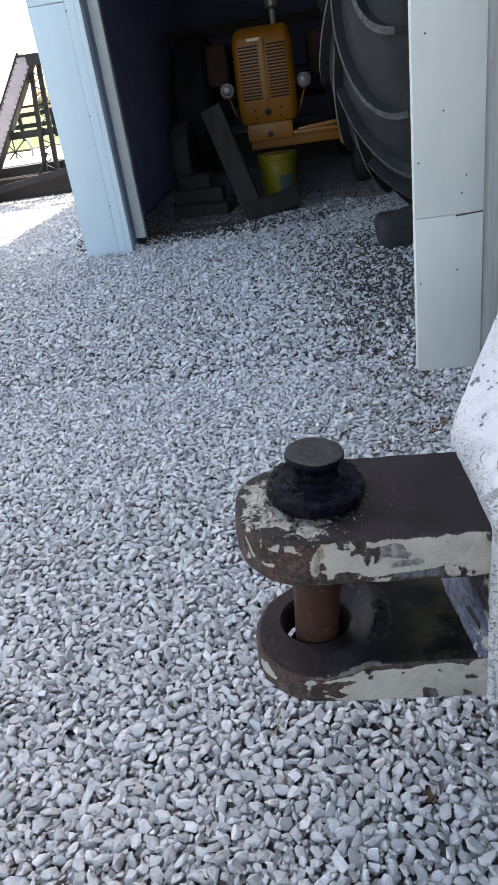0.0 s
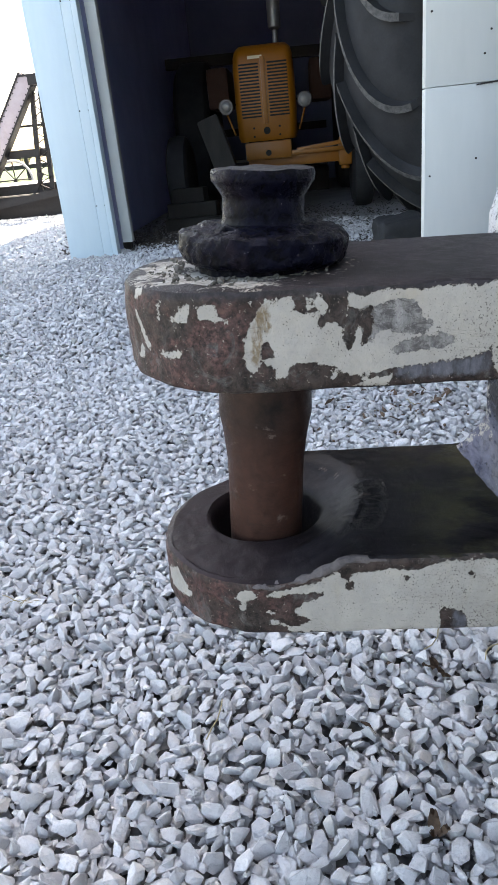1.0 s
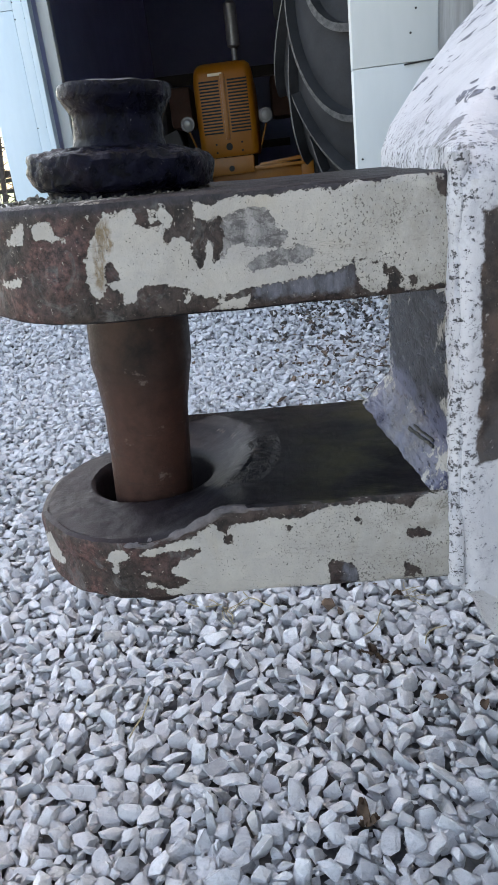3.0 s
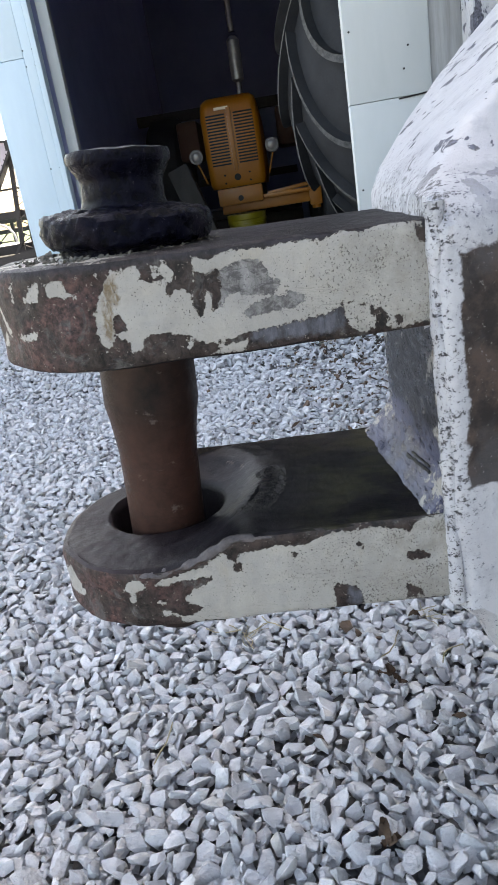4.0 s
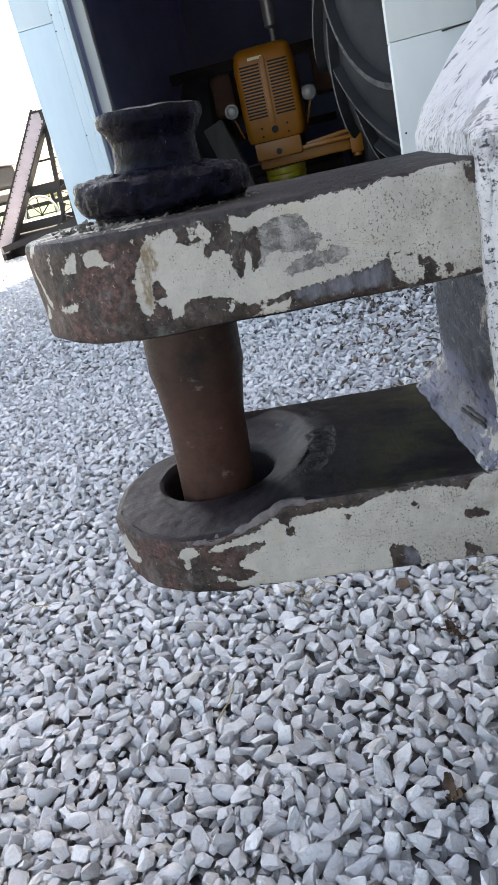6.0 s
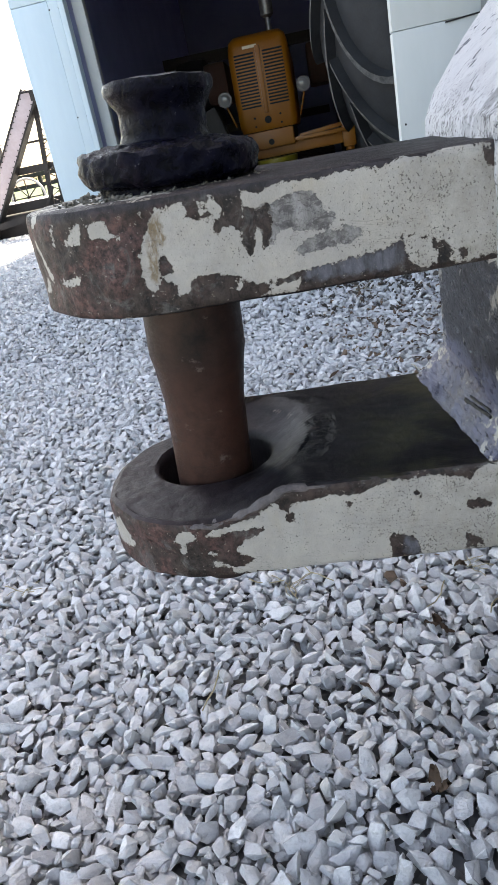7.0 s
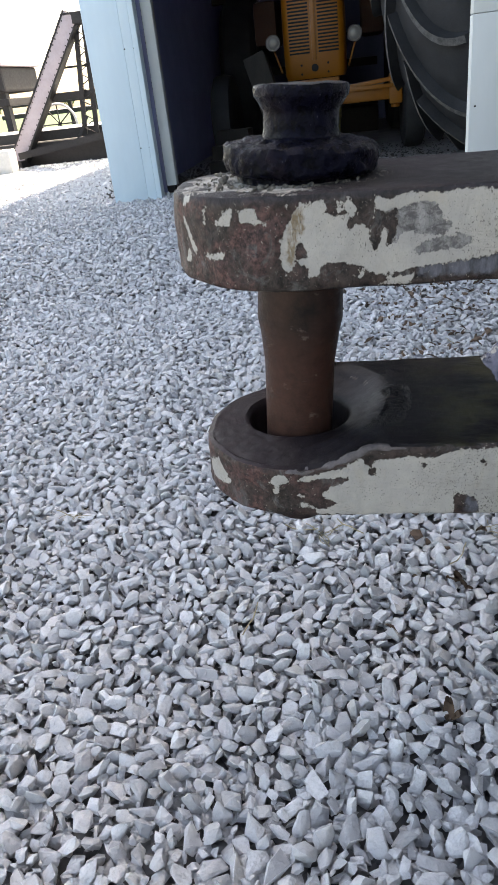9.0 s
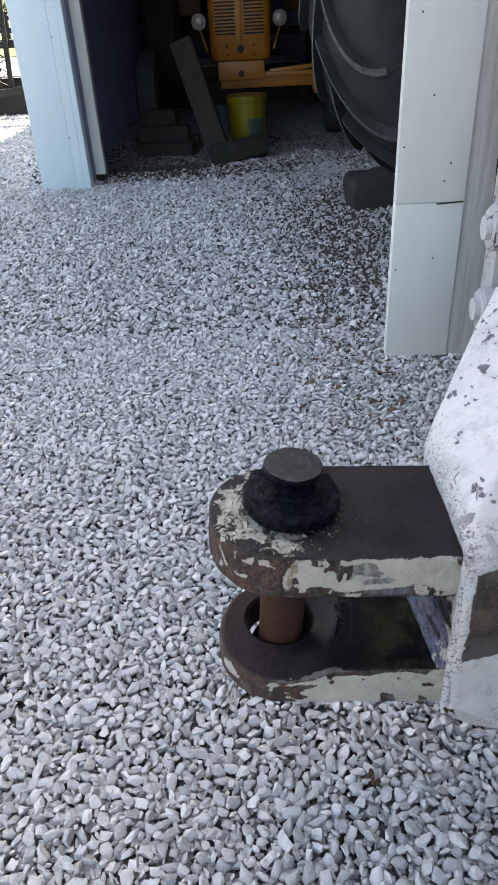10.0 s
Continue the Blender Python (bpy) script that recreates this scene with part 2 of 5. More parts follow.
def pin_steel():
    """Turned pin: kept dark above for the plate's shade, red-brown rust below, scored round, with pale nicks."""
    m = material("rusty_pin_steel", 0.42)
    n = Nodes(m)
    n.b.inputs["Specular IOR Level"].default_value = 0.2
    z = n.axis(2)
    big, fine = n.noise(24, 6, 0.7), n.noise(150, 6, 0.75)
    score = n.noise(60, 5, 0.7, (0.25, 0.25, 3.0))
    col = n.mix(n.ramp(big, (0.36, 0.0), (0.64, 1.0)), (0.007, 0.0048, 0.0045), (0.046, 0.024, 0.018))
    col = n.mix(n.math("MULTIPLY", n.span(z, 0.42, 0.385, 0.0, 0.8), n.ramp(fine, (0.35, 0.4), (0.65, 1.0))), col, (0.066, 0.029, 0.021))
    # darker at the foot, where it enters the hole
    col = n.mix(n.span(z, 0.335, 0.325, 0.0, 0.8), col, (0.012, 0.009, 0.008))
    col = n.mix(n.ramp(score, (0.52, 0.0), (0.70, 0.5)), col, (0.020, 0.014, 0.012))
    col = n.mix(n.ramp(n.noise(55, 6, 0.72, (1, 1, 1.6)), (0.62, 0.0), (0.68, 0.5)), col, (0.16, 0.13, 0.115))
    n.out(col, n.ramp(fine, (0.3, 0.34), (0.7, 0.58)))
    n.bump(n.total(fine, n.math("MULTIPLY", score, 0.5), n.math("MULTIPLY", big, 1.5)), 0.4, 0.0012)
    return m


def primed_weld():
    """Blue-grey primer on rough weld, the fillet tinted brighter for its sheen: glossy, pitted, scraped to white along
    its rims, black in the runs.
    """
    m = material("blue_grey_primed_steel", 0.3)
    n = Nodes(m)
    n.b.inputs["Specular IOR Level"].default_value = 0.12
    big, fine, pit = n.noise(34, 5, 0.65, (1, 0.5, 1)), n.noise(170, 5, 0.65, (1, 0.35, 1)), n.noise(420, 3, 0.5, (1, 0.5, 1))
    y, z = n.axis(1), n.axis(2)
    col = n.mix(n.ramp(n.noise(52, 6, 0.72, (1, 0.5, 0.9)), (0.36, 0.0), (0.64, 1.0)), (0.004, 0.004, 0.005), (0.036, 0.037, 0.044))
    # the fillet's bluish sheen put into its colour
    bead = n.math("MULTIPLY", n.span(n.math("ADD", z, n.math("MULTIPLY", n.math("SUBTRACT", big, 0.5), 0.016)), 0.388, 0.376, 0.0, 1.0), n.ramp(fine, (0.3, 0.75), (0.6, 1.0)))
    col = n.mix(bead, col, n.mix(n.ramp(fine, (0.35, 0.0), (0.65, 1.0)), (0.046, 0.050, 0.086), (0.112, 0.120, 0.178)))
    col = n.mix(n.ramp(pit, (0.66, 0.0), (0.69, 0.9)), col, (0.014, 0.014, 0.022))
    col = n.mix(n.math("MULTIPLY", n.ramp(n.noise(60, 6, 0.7, (1, 0.45, 0.9)), (0.55, 0.0), (0.60, 0.95)), n.span(z, 0.365, 0.385, 0.35, 1.0)), col, (0.013, 0.012, 0.013))
    rim = n.math("MAXIMUM", n.span(y, 0.845, 0.866, -0.03, 0.11), n.span(y, 0.765, 0.735, -0.03, 0.11))
    col = n.mix(n.ramp(n.math("ADD", n.noise(120, 6, 0.75, (1, 0.5, 0.5)), rim), (0.60, 0.0), (0.63, 0.9)), col, (0.33, 0.315, 0.285))
    n.out(col, n.ramp(fine, (0.3, 0.20), (0.7, 0.42)))
    n.bump(n.math("SUBTRACT", n.total(big, n.math("MULTIPLY", fine, 0.7)), n.ramp(pit, (0.62, 0.0), (0.69, 0.8))), 0.6, 0.002)
    return m


def crusted_cap():
    """Black crusted steel: blue sheen put into the colour, brown scabs, pale flecks, scraped and for glints."""
    m = material("crusted_black_steel", 0.3)
    n = Nodes(m)
    n.b.inputs["Specular IOR Level"].default_value = 0.07
    big, mid, fine = n.noise(30, 5, 0.65), n.noise(120, 6, 0.72, None, 0.5), n.noise(420, 5, 0.75)
    col = n.mix(n.ramp(mid, (0.40, 0.0), (0.62, 1.0)), (0.0004, 0.0005, 0.0020), (0.0030, 0.0034, 0.0110))
    col = n.mix(n.ramp(big, (0.54, 0.0), (0.64, 0.6)), col, (0.0120, 0.0085, 0.0130))
    # pale flecks brightened to stand for glints
    col = n.mix(n.ramp(n.math("ADD", n.math("MULTIPLY", fine, 0.6), n.math("MULTIPLY", mid, 0.4)), (0.615, 0.0), (0.65, 0.85)), col, (0.19, 0.188, 0.20))
    n.out(col, n.ramp(mid, (0.38, 0.14), (0.66, 0.45)))
    n.bump(n.total(mid, n.math("MULTIPLY", fine, 0.35), n.math("MULTIPLY", big, 0.8)), 0.55, 0.0040)
    return m


def chipped_white():
    """Thick glossy white paint over a rough casting, with small dark chips."""
    m = material("chipped_white_paint", 0.35)
    n = Nodes(m)
    x, y, z = n.axis(0), n.axis(1), n.axis(2)
    lump = n.noise(16, 4, 0.6)
    dash = n.noise(75, 4, 0.62, (1.1, 0.8, 0.55), 0.5, -32.0)
    speck = n.noise(330, 5, 0.75)
    corner = n.math("MULTIPLY", n.span(x, 0.350, 0.335, 0.0, 1.0), n.span(z, 0.56, 0.52, 0.0, 1.0))
    hood = n.span(z, 0.50, 0.535, 0.0, 1.0)
    d = n.ramp(n.math("ADD", n.math("MULTIPLY", dash, 0.62), n.math("MULTIPLY", n.noise(9, 4), 0.38)), (0.560, 0.0), (0.570, 1.0))
    d = n.math("MULTIPLY", d, hood)
    s = n.ramp(n.total(n.math("MULTIPLY", speck, 0.75), n.math("MULTIPLY", n.noise(11, 3), 0.25), n.math("MULTIPLY", corner, 0.035), n.math("MULTIPLY", hood, -0.03)), (0.57, 0.0), (0.605, 0.95))
    edge = n.math("MULTIPLY", n.span(x, 0.336, 0.330, 0.0, 1.0), n.span(z, 0.53, 0.50, 0.0, 1.0))
    c = n.ramp(n.math("ADD", n.noise(300, 6, 0.74, (0.7, 1, 1.0)), n.math("MULTIPLY", edge, 0.04)), (0.60, 0.0), (0.62, 1.0))
    c = n.math("MULTIPLY", c, corner)
    dark = n.math("MAXIMUM", n.math("MAXIMUM", d, s), c)
    white = n.mix(n.ramp(lump, (0.35, 0.0), (0.7, 0.6)), (0.47, 0.475, 0.49), (0.36, 0.365, 0.395))
    white = n.mix(n.ramp(n.noise(40, 7, 0.72, (1, 1, 0.7)), (0.50, 0.0), (0.62, 0.65)), white, (0.30, 0.305, 0.33))
    # a face scraped bare to rust, with a ragged rim
    wob = n.math("MULTIPLY", n.math("SUBTRACT", n.noise(45, 6, 0.66), 0.5), 0.018)
    dx = n.math("SUBTRACT", n.math("ADD", x, wob), 0.338)
    dz = n.math("SUBTRACT", 0.063, n.math("ABSOLUTE", n.math("SUBTRACT", n.math("ADD", z, wob), 0.4255)))
    dy = n.math("SUBTRACT", 0.84, y)
    inside = n.math("MINIMUM", n.math("MINIMUM", dx, dz), dy)
    patch = n.ramp(n.math("MULTIPLY", inside, 20.0), (0.0, 0.0), (0.03, 1.0))
    rust = n.mix(n.ramp(n.noise(48, 7, 0.75), (0.4, 0.0), (0.6, 1.0)), (0.014, 0.010, 0.008), (0.070, 0.046, 0.035))
    rust = n.mix(n.ramp(n.noise(20, 4, 0.6), (0.5, 0.0), (0.62, 0.7)), rust, (0.060, 0.058, 0.060))
    rust = n.mix(n.ramp(speck, (0.62, 0.0), (0.66, 0.8)), rust, (0.30, 0.29, 0.27))
    col = n.mix(patch, n.mix(dark, white, n.mix(n.ramp(speck, (0.4, 0.0), (0.6, 1.0)), (0.022, 0.023, 0.030), n.mix(corner, (0.12, 0.125, 0.165), (0.05, 0.048, 0.05)))), rust)
    n.out(col, n.ramp(n.math("MAXIMUM", dark, patch), (0.0, 0.34), (1.0, 0.6)))
    n.bump(n.math("SUBTRACT", n.math("ADD", lump, n.math("MULTIPLY", speck, 0.25)), n.math("MULTIPLY", dark, 0.35)), 0.5, 0.004)
    return m


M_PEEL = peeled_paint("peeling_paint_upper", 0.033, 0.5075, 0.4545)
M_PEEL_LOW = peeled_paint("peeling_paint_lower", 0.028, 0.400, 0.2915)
M_TOP = plate_top()
M_CAST = chipped_white()
M_GREASE = worn_top()
M_CAP = crusted_cap()
M_PIN = pin_steel()
M_WELD = primed_weld()
M_RUST = mottled("burred_steel", (0.020, 0.016, 0.017), (0.14, 0.12, 0.115), 70, 0.7, bump=0.4, depth=0.001)
M_SHED = mottled("pale_blue_white_paint", (0.41, 0.53, 0.61), (0.475, 0.595, 0.665), 3, 0.5, bump=0.08, depth=0.001, stretch=(1, 1, 0.25))
M_TRIM = mottled("white_trim_paint", (0.40, 0.44, 0.445), (0.49, 0.525, 0.525), 3, 0.5, bump=0.1, depth=0.001, stretch=(1, 1, 0.22))
M_WOOD = mottled("weathered_white_boards", (0.22, 0.22, 0.215), (0.50, 0.52, 0.52), 20, 0.85, bump=0.8, depth=0.003, stretch=(1, 1, 0.05), fine=120)
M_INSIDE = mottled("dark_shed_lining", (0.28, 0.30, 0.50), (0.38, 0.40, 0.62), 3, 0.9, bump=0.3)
M_CRUMB = mottled("paint_crumbs", (0.010, 0.009, 0.008), (0.17, 0.16, 0.135), 160, 0.9, bump=0.4, depth=0.001, fine=500)
# darker copy of the lining, the deeper shade at the back put into the colour
M_BACK = mottled("shaded_back_lining", (0.115, 0.130, 0.215), (0.165, 0.182, 0.285), 3, 0.9, bump=0.3)
M_SKYTOP = mottled("skylit_head_steel", (0.008, 0.0078, 0.009), (0.050, 0.047, 0.049), 60, 0.45, bump=0.6, depth=0.0015, fine=240, gloss=0.2)
M_FLOOR = mottled("trodden_fines", (0.18, 0.178, 0.184), (0.38, 0.38, 0.39), 4, 0.95, bump=0.6, depth=0.006, fine=90)
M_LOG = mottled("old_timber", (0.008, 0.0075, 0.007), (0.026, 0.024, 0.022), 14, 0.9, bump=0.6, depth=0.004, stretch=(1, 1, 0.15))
M_YELLOW = mottled("tractor_yellow", (0.25, 0.084, 0.003), (0.33, 0.118, 0.004), 6, 0.45, bump=0.08, depth=0.001)
M_PAIL = mottled("yellow_plastic", (0.13, 0.108, 0.004), (0.17, 0.145, 0.006), 8, 0.4, bump=0.05)
M_BLACK = mottled("dark_void", (0.008, 0.008, 0.008), (0.02, 0.02, 0.02), 10, 0.8)
M_TYRE = mottled("dusty_rubber", (0.016, 0.0175, 0.020), (0.042, 0.044, 0.049), 7, 0.7, bump=0.3, depth=0.002, fine=120, gloss=0.2)
M_LUG = mottled("worn_rubber_edge", (0.030, 0.031, 0.033), (0.150, 0.149, 0.148), 45, 0.85, bump=0.5, depth=0.002, gloss=0.2)
M_CHROME = material("lamp_chrome", 0.3, 1.0, (0.09, 0.09, 0.10))
M_GLASS = material("lamp_lens", 0.12, 0.0, (0.16, 0.165, 0.17))
M_PIPE = mottled("grey_pipe", (0.16, 0.165, 0.18), (0.28, 0.285, 0.30), 20, 0.45, metal=0.6)
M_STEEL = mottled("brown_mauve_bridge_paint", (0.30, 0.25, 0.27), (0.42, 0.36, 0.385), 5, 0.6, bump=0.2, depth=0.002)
# near-black steel; on the truss it puts the shade into the colour
M_STEELDARK = mottled("dark_shaded_steel", (0.006, 0.0048, 0.0056), (0.017, 0.014, 0.016), 5, 0.7, bump=0.2)
M_CONCRETE = mottled("pale_concrete", (0.40, 0.40, 0.39), (0.55, 0.55, 0.54), 5, 0.9, bump=0.3)
M_GRASS = mottled("green_grass", (0.020, 0.048, 0.010), (0.042, 0.085, 0.018), 0.4, 0.9)
M_LEAF = mottled("tree_leaves", (0.03, 0.065, 0.02), (0.075, 0.13, 0.04), 2, 0.8)
M_DRY = mottled("dry_leaf", (0.055, 0.033, 0.024), (0.150, 0.098, 0.064), 60, 0.85)
M_REDRUST = mottled("red_brown_paint", (0.035, 0.011, 0.006), (0.065, 0.021, 0.011), 8, 0.7)
M_STRAW = mottled("dry_straw", (0.23, 0.19, 0.11), (0.34, 0.29, 0.18), 50, 0.8)
M_BADGE = material("pale_badge", 0.25, 0.0, (0.60, 0.50, 0.34))
M_BAR = material("dark_print", 0.6, 0.0, (0.03, 0.06, 0.05))


# ---- mesh helpers ----
def box(bm, c, s, rot=None, bevel=0.0):
    m = Matrix.Translation(c) @ (rot.to_4x4() if rot else Matrix()) @ Matrix.Diagonal((*s, 1))
    made = bmesh.ops.create_cube(bm, size=1.0, matrix=m)["verts"]
    if bevel:
        edges = {e for v in made for e in v.link_edges}
        bmesh.ops.bevel(bm, geom=list(edges), offset=bevel, segments=2, affect="EDGES", profile=0.6)
    return bm


def beam(bm, a, b, w, h, bevel=0.0, up=(0, 0, 1)):
    """A bar of w by h from a to b."""
    a, b = Vector(a), Vector(b)
    d = b - a
    z = d.normalized()
    x = Vector(up).cross(z)
    if x.length < 1e-4:
        x = Vector((1, 0, 0))
    x.normalize()
    rot = Matrix((x, z.cross(x), z)).transposed()
    return box(bm, (a + b) / 2, (w, h, d.length), rot, bevel)


def tube(bm, a, b, r, r2=None, n=16):
    a, b = Vector(a), Vector(b)
    d = b - a
    q = d.to_track_quat("Z", "Y").to_matrix().to_4x4()
    bmesh.ops.create_cone(bm, cap_ends=True, segments=n, radius1=r, radius2=r if r2 is None else r2, depth=d.length, matrix=Matrix.Translation((a + b) / 2) @ q)
    return bm


def lathe(bm, profile, n=40, m=None, wobble=0.0):
    """Turns a profile of (radius, height) about z."""
    rings = []
    for i, (r, z) in enumerate(profile):
        ring = []
        for k in range(n):
            a = 2 * math.pi * k / n
            w = 1.0 + wobble * noise.noise(Vector((math.cos(a) * 1.7, math.sin(a) * 1.7, z * 40.0 + i * 0.2)))
            ring.append(bm.verts.new((r * w * math.cos(a), r * w * math.sin(a), z + wobble * 0.04 * noise.noise(Vector((math.cos(a) * 2, math.sin(a) * 2, i + 5.0))))))
        rings.append(ring)
    for p, q in zip(rings, rings[1:]):
        for k in range(n):
            bm.faces.new((p[k], p[(k + 1) % n], q[(k + 1) % n], q[k]))
    bm.faces.new(rings[0][::-1])
    bm.faces.new(rings[-1])
    if m:
        bmesh.ops.transform(bm, matrix=m, verts=[v for r in rings for v in r])
    return bm


def dense_profile(profile, step=0.0016):
    """Fills a turned profile with points between its corners."""
    out = []
    for (r0, z0), (r1, z1) in zip(profile, profile[1:]):
        k = max(1, int(math.hypot(r1 - r0, z1 - z0) / step))
        out += [(r0 + (r1 - r0) * i / k, z0 + (z1 - z0) * i / k) for i in range(k)]
    return out + [profile[-1]]


def prism(bm, outline, z0, z1):
    """A flat outline of (x, y), counter-clockwise, made solid from z0 to z1."""
    lo = [bm.verts.new((x, y, z0)) for x, y in outline]
    hi = [bm.verts.new((x, y, z1)) for x, y in outline]
    bm.faces.new(lo[::-1])
    bm.faces.new(hi)
    for i in range(len(lo)):
        j = (i + 1) % len(lo)
        bm.faces.new((lo[i], lo[j], hi[j], hi[i]))
    return bm


def solid(name, bm, mat, smooth=False):
    bmesh.ops.recalc_face_normals(bm, faces=bm.faces)
    me = bpy.data.meshes.new(name)
    bm.to_mesh(me)
    bm.free()
    for mm in (mat if isinstance(mat, (list, tuple)) else [mat]):
        me.materials.append(mm)
    if smooth:
        me.shade_smooth()
        me.set_sharp_from_angle(angle=radians(38))
    return new(name, me)


def part(name, bm, mat, parent, label="", smooth=False):
    ob = solid(name, bm, mat, smooth)
    ob.parent = parent
    if label:
        ob["label"] = label
    return ob


def thing(name, label, category, at=(0, 0, 0), ry=0.0, rz=0.0, group="", kind=""):
    e = new(name)
    e.matrix_world = pose(*at, 0, ry, rz)
    e.empty_display_size = 0.1
    return tagged(e, label, category, group, kind)


def B():
    return bmesh.new()


# ---- ground ----
def in_view(x, y):
    """The stretch of gravel that the walk looks over."""
    return 0.10 - 0.70 * y < x < 0.50 + 0.42 * y


ground = None


def build_ground():
    global ground
    bm = B()
    xs = [-600, -60, -12, -5, -3.5, -2.5, -1.5, -0.75, 0, 0.75, 1.5, 3, 5, 12, 60, 600]
    ys = [-600, -60, -8, -2, 0, 0.75, 1.5, 2.5, 3.5, 4.5, 6, 8, 11, 20, 60, 600]
    vs = [[bm.verts.new((x, y, -0.018)) for x in xs] for y in ys]
    for a, b in zip(vs, vs[1:]):
        for i in range(len(xs) - 1):
            bm.faces.new((a[i], a[i + 1], b[i + 1], b[i]))
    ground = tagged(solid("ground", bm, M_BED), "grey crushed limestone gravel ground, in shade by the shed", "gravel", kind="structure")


build_ground()


def stone_shapes(count, fine):
    """Crushed chips: few-sided angular lumps with broad flat breaks."""
    shapes = []
    for k in range(count):
        rng = random.Random(k * 7 + fine)
        bm = B()
        n = rng.randint(8, 11)
        start = rng.uniform(0, 6.283)
        for i in range(n):
            h = 1 - 2 * (i + 0.5) / n
            a = start + i * 2.39996 + rng.gauss(0, 0.22)
            rr = math.sqrt(1 - h * h)
            d = Vector((rr * math.cos(a), rr * math.sin(a), h))
            d *= rng.uniform(0.86, 1.10) / max(abs(d.x), abs(d.y), abs(d.z)) ** 0.55
            bm.verts.new((d.x * 0.50, d.y * 0.44, d.z * 0.34))
        lean = Matrix(((1, rng.gauss(0, 0.16), rng.gauss(0, 0.15)), (0, 1, rng.gauss(0, 0.15)), (0, 0, 1)))
        for v in bm.verts:
            v.co = lean @ v.co
        for i in range(rng.choice((1, 2, 2, 3))):
            d = Vector((rng.gauss(0, 1), rng.gauss(0, 1), rng.gauss(0, 1.3))).normalized()
            at = rng.uniform(0.20, 0.32)
            for v in bm.verts:
                over = v.co.dot(d) - at
                if over > 0:
                    v.co -= d * over
        got = bmesh.ops.convex_hull(bm, input=bm.verts)
        bmesh.ops.delete(bm, geom=list({g for g in got["geom_interior"] + got["geom_unused"] if isinstance(g, bmesh.types.BMVert)}), context="VERTS")
        bmesh.ops.dissolve_limit(bm, angle_limit=radians(14), verts=bm.verts, edges=bm.edges)
        if fine > 0:
            bmesh.ops.bevel(bm, geom=bm.edges[:], offset=0.026, segments=1, affect="EDGES", profile=0.5)
        bmesh.ops.triangulate(bm, faces=bm.faces)
        bmesh.ops.recalc_face_normals(bm, faces=bm.faces)
        bm.verts.index_update()
        shapes.append((np.array([v.co * 1.12 for v in bm.verts]), np.array([[v.index for v in f.verts] for f in bm.faces])))
        bm.free()
    return shapes


def scatter(spots, shapes, rng, median, spread, sink, heave, tilt=0.55):
    """Many stones in one mesh: random shape, size and turn at each spot; a spot may bring its own size."""
    V, F, base = [], [], 0
    for x, y, *size in spots:
        v, f = shapes[rng.integers(len(shapes))]
        s = size[0] if size else median * math.exp(rng.normal() * spread)
        e = Euler((rng.normal() * tilt, rng.normal() * tilt, rng.uniform(0, 6.283))).to_matrix()
        w = (v * (s * rng.uniform(1.0, 1.5), s, s * rng.uniform(0.62, 1.05))) @ np.array(e).T
        w += (x, y, sink + rng.uniform(-heave, heave))
        V.append(w)
        F.append(f + base)
        base += len(v)
    return np.concatenate(V), np.concatenate(F)


def settled(x0, x1, y0, y1, median, spread, seed, keep, tries, close=0.50):
    """Spots with sizes, thrown one by one, largest first, none lying on another."""
    rng = np.random.default_rng(seed)
    count = int((x1 - x0) * (y1 - y0) / median ** 2 * tries)
    sizes = np.sort(median * np.exp(np.clip(rng.normal(size=count), -1.9, 1.7) * spread))[::-1]
    px, py = rng.uniform(x0, x1, count), rng.uniform(y0, y1, count)
    cell = median * 2.0
    grid, out = {}, []
    for x, y, s in zip(px.tolist(), py.tolist(), sizes.tolist()):
        if not keep(x, y):
            continue
        i, j = int(x // cell), int(y // cell)
        free = True
        for a in (i - 1, i, i + 1):
            for b in (j - 1, j, j + 1):
                for u, v, r in grid.get((a, b), ()):
                    if (u - x) ** 2 + (v - y) ** 2 < (close * (r + s)) ** 2:
                        free = False
                        break
        if free:
            grid.setdefault((i, j), []).append((x, y, s))
            out.append((x, y, s))
    return out


flat_chips = []


def stones_object(name, spots, shapes, seed, median, spread, sink, label, heave=0.004):
    rng = np.random.default_rng(seed)
    V, F = scatter(spots, shapes, rng, median, spread, sink, heave)
    me = bpy.data.meshes.new(name)
    me.vertices.add(len(V))
    me.vertices.foreach_set("co", V.astype(np.float32).ravel())
    me.loops.add(F.size)
    me.loops.foreach_set("vertex_index", F.astype(np.int32).ravel())
    me.polygons.add(len(F))
    me.polygons.foreach_set("loop_start", np.arange(0, F.size, 3, dtype=np.int32))
    me.update(calc_edges=True)
    if shapes is flat_chips:
        me.shade_flat()
    else:
        me.shade_smooth()
        me.set_sharp_from_angle(angle=radians(28))
    me.materials.append(M_STONE)
    ob = new(name, me)
    ob.parent = ground
    ob["label"], ob["kind"] = label, "stuff"
    return ob


def spots_in(x0, x1, y0, y1, step, seed, keep):
    rng = np.random.default_rng(seed)
    out = []
    for i in range(int((x1 - x0) / step)):
        for j in range(int((y1 - y0) / step)):
            x, y = x0 + (i + rng.uniform(-0.1, 1.1)) * step, y0 + (j + rng.uniform(-0.1, 1.1)) * step
            if keep(x, y):
                out.append((x, y))
    return out


def in_patch(x, y):
    return 0.07 < x < 0.26 and 0.87 < y < 1.06


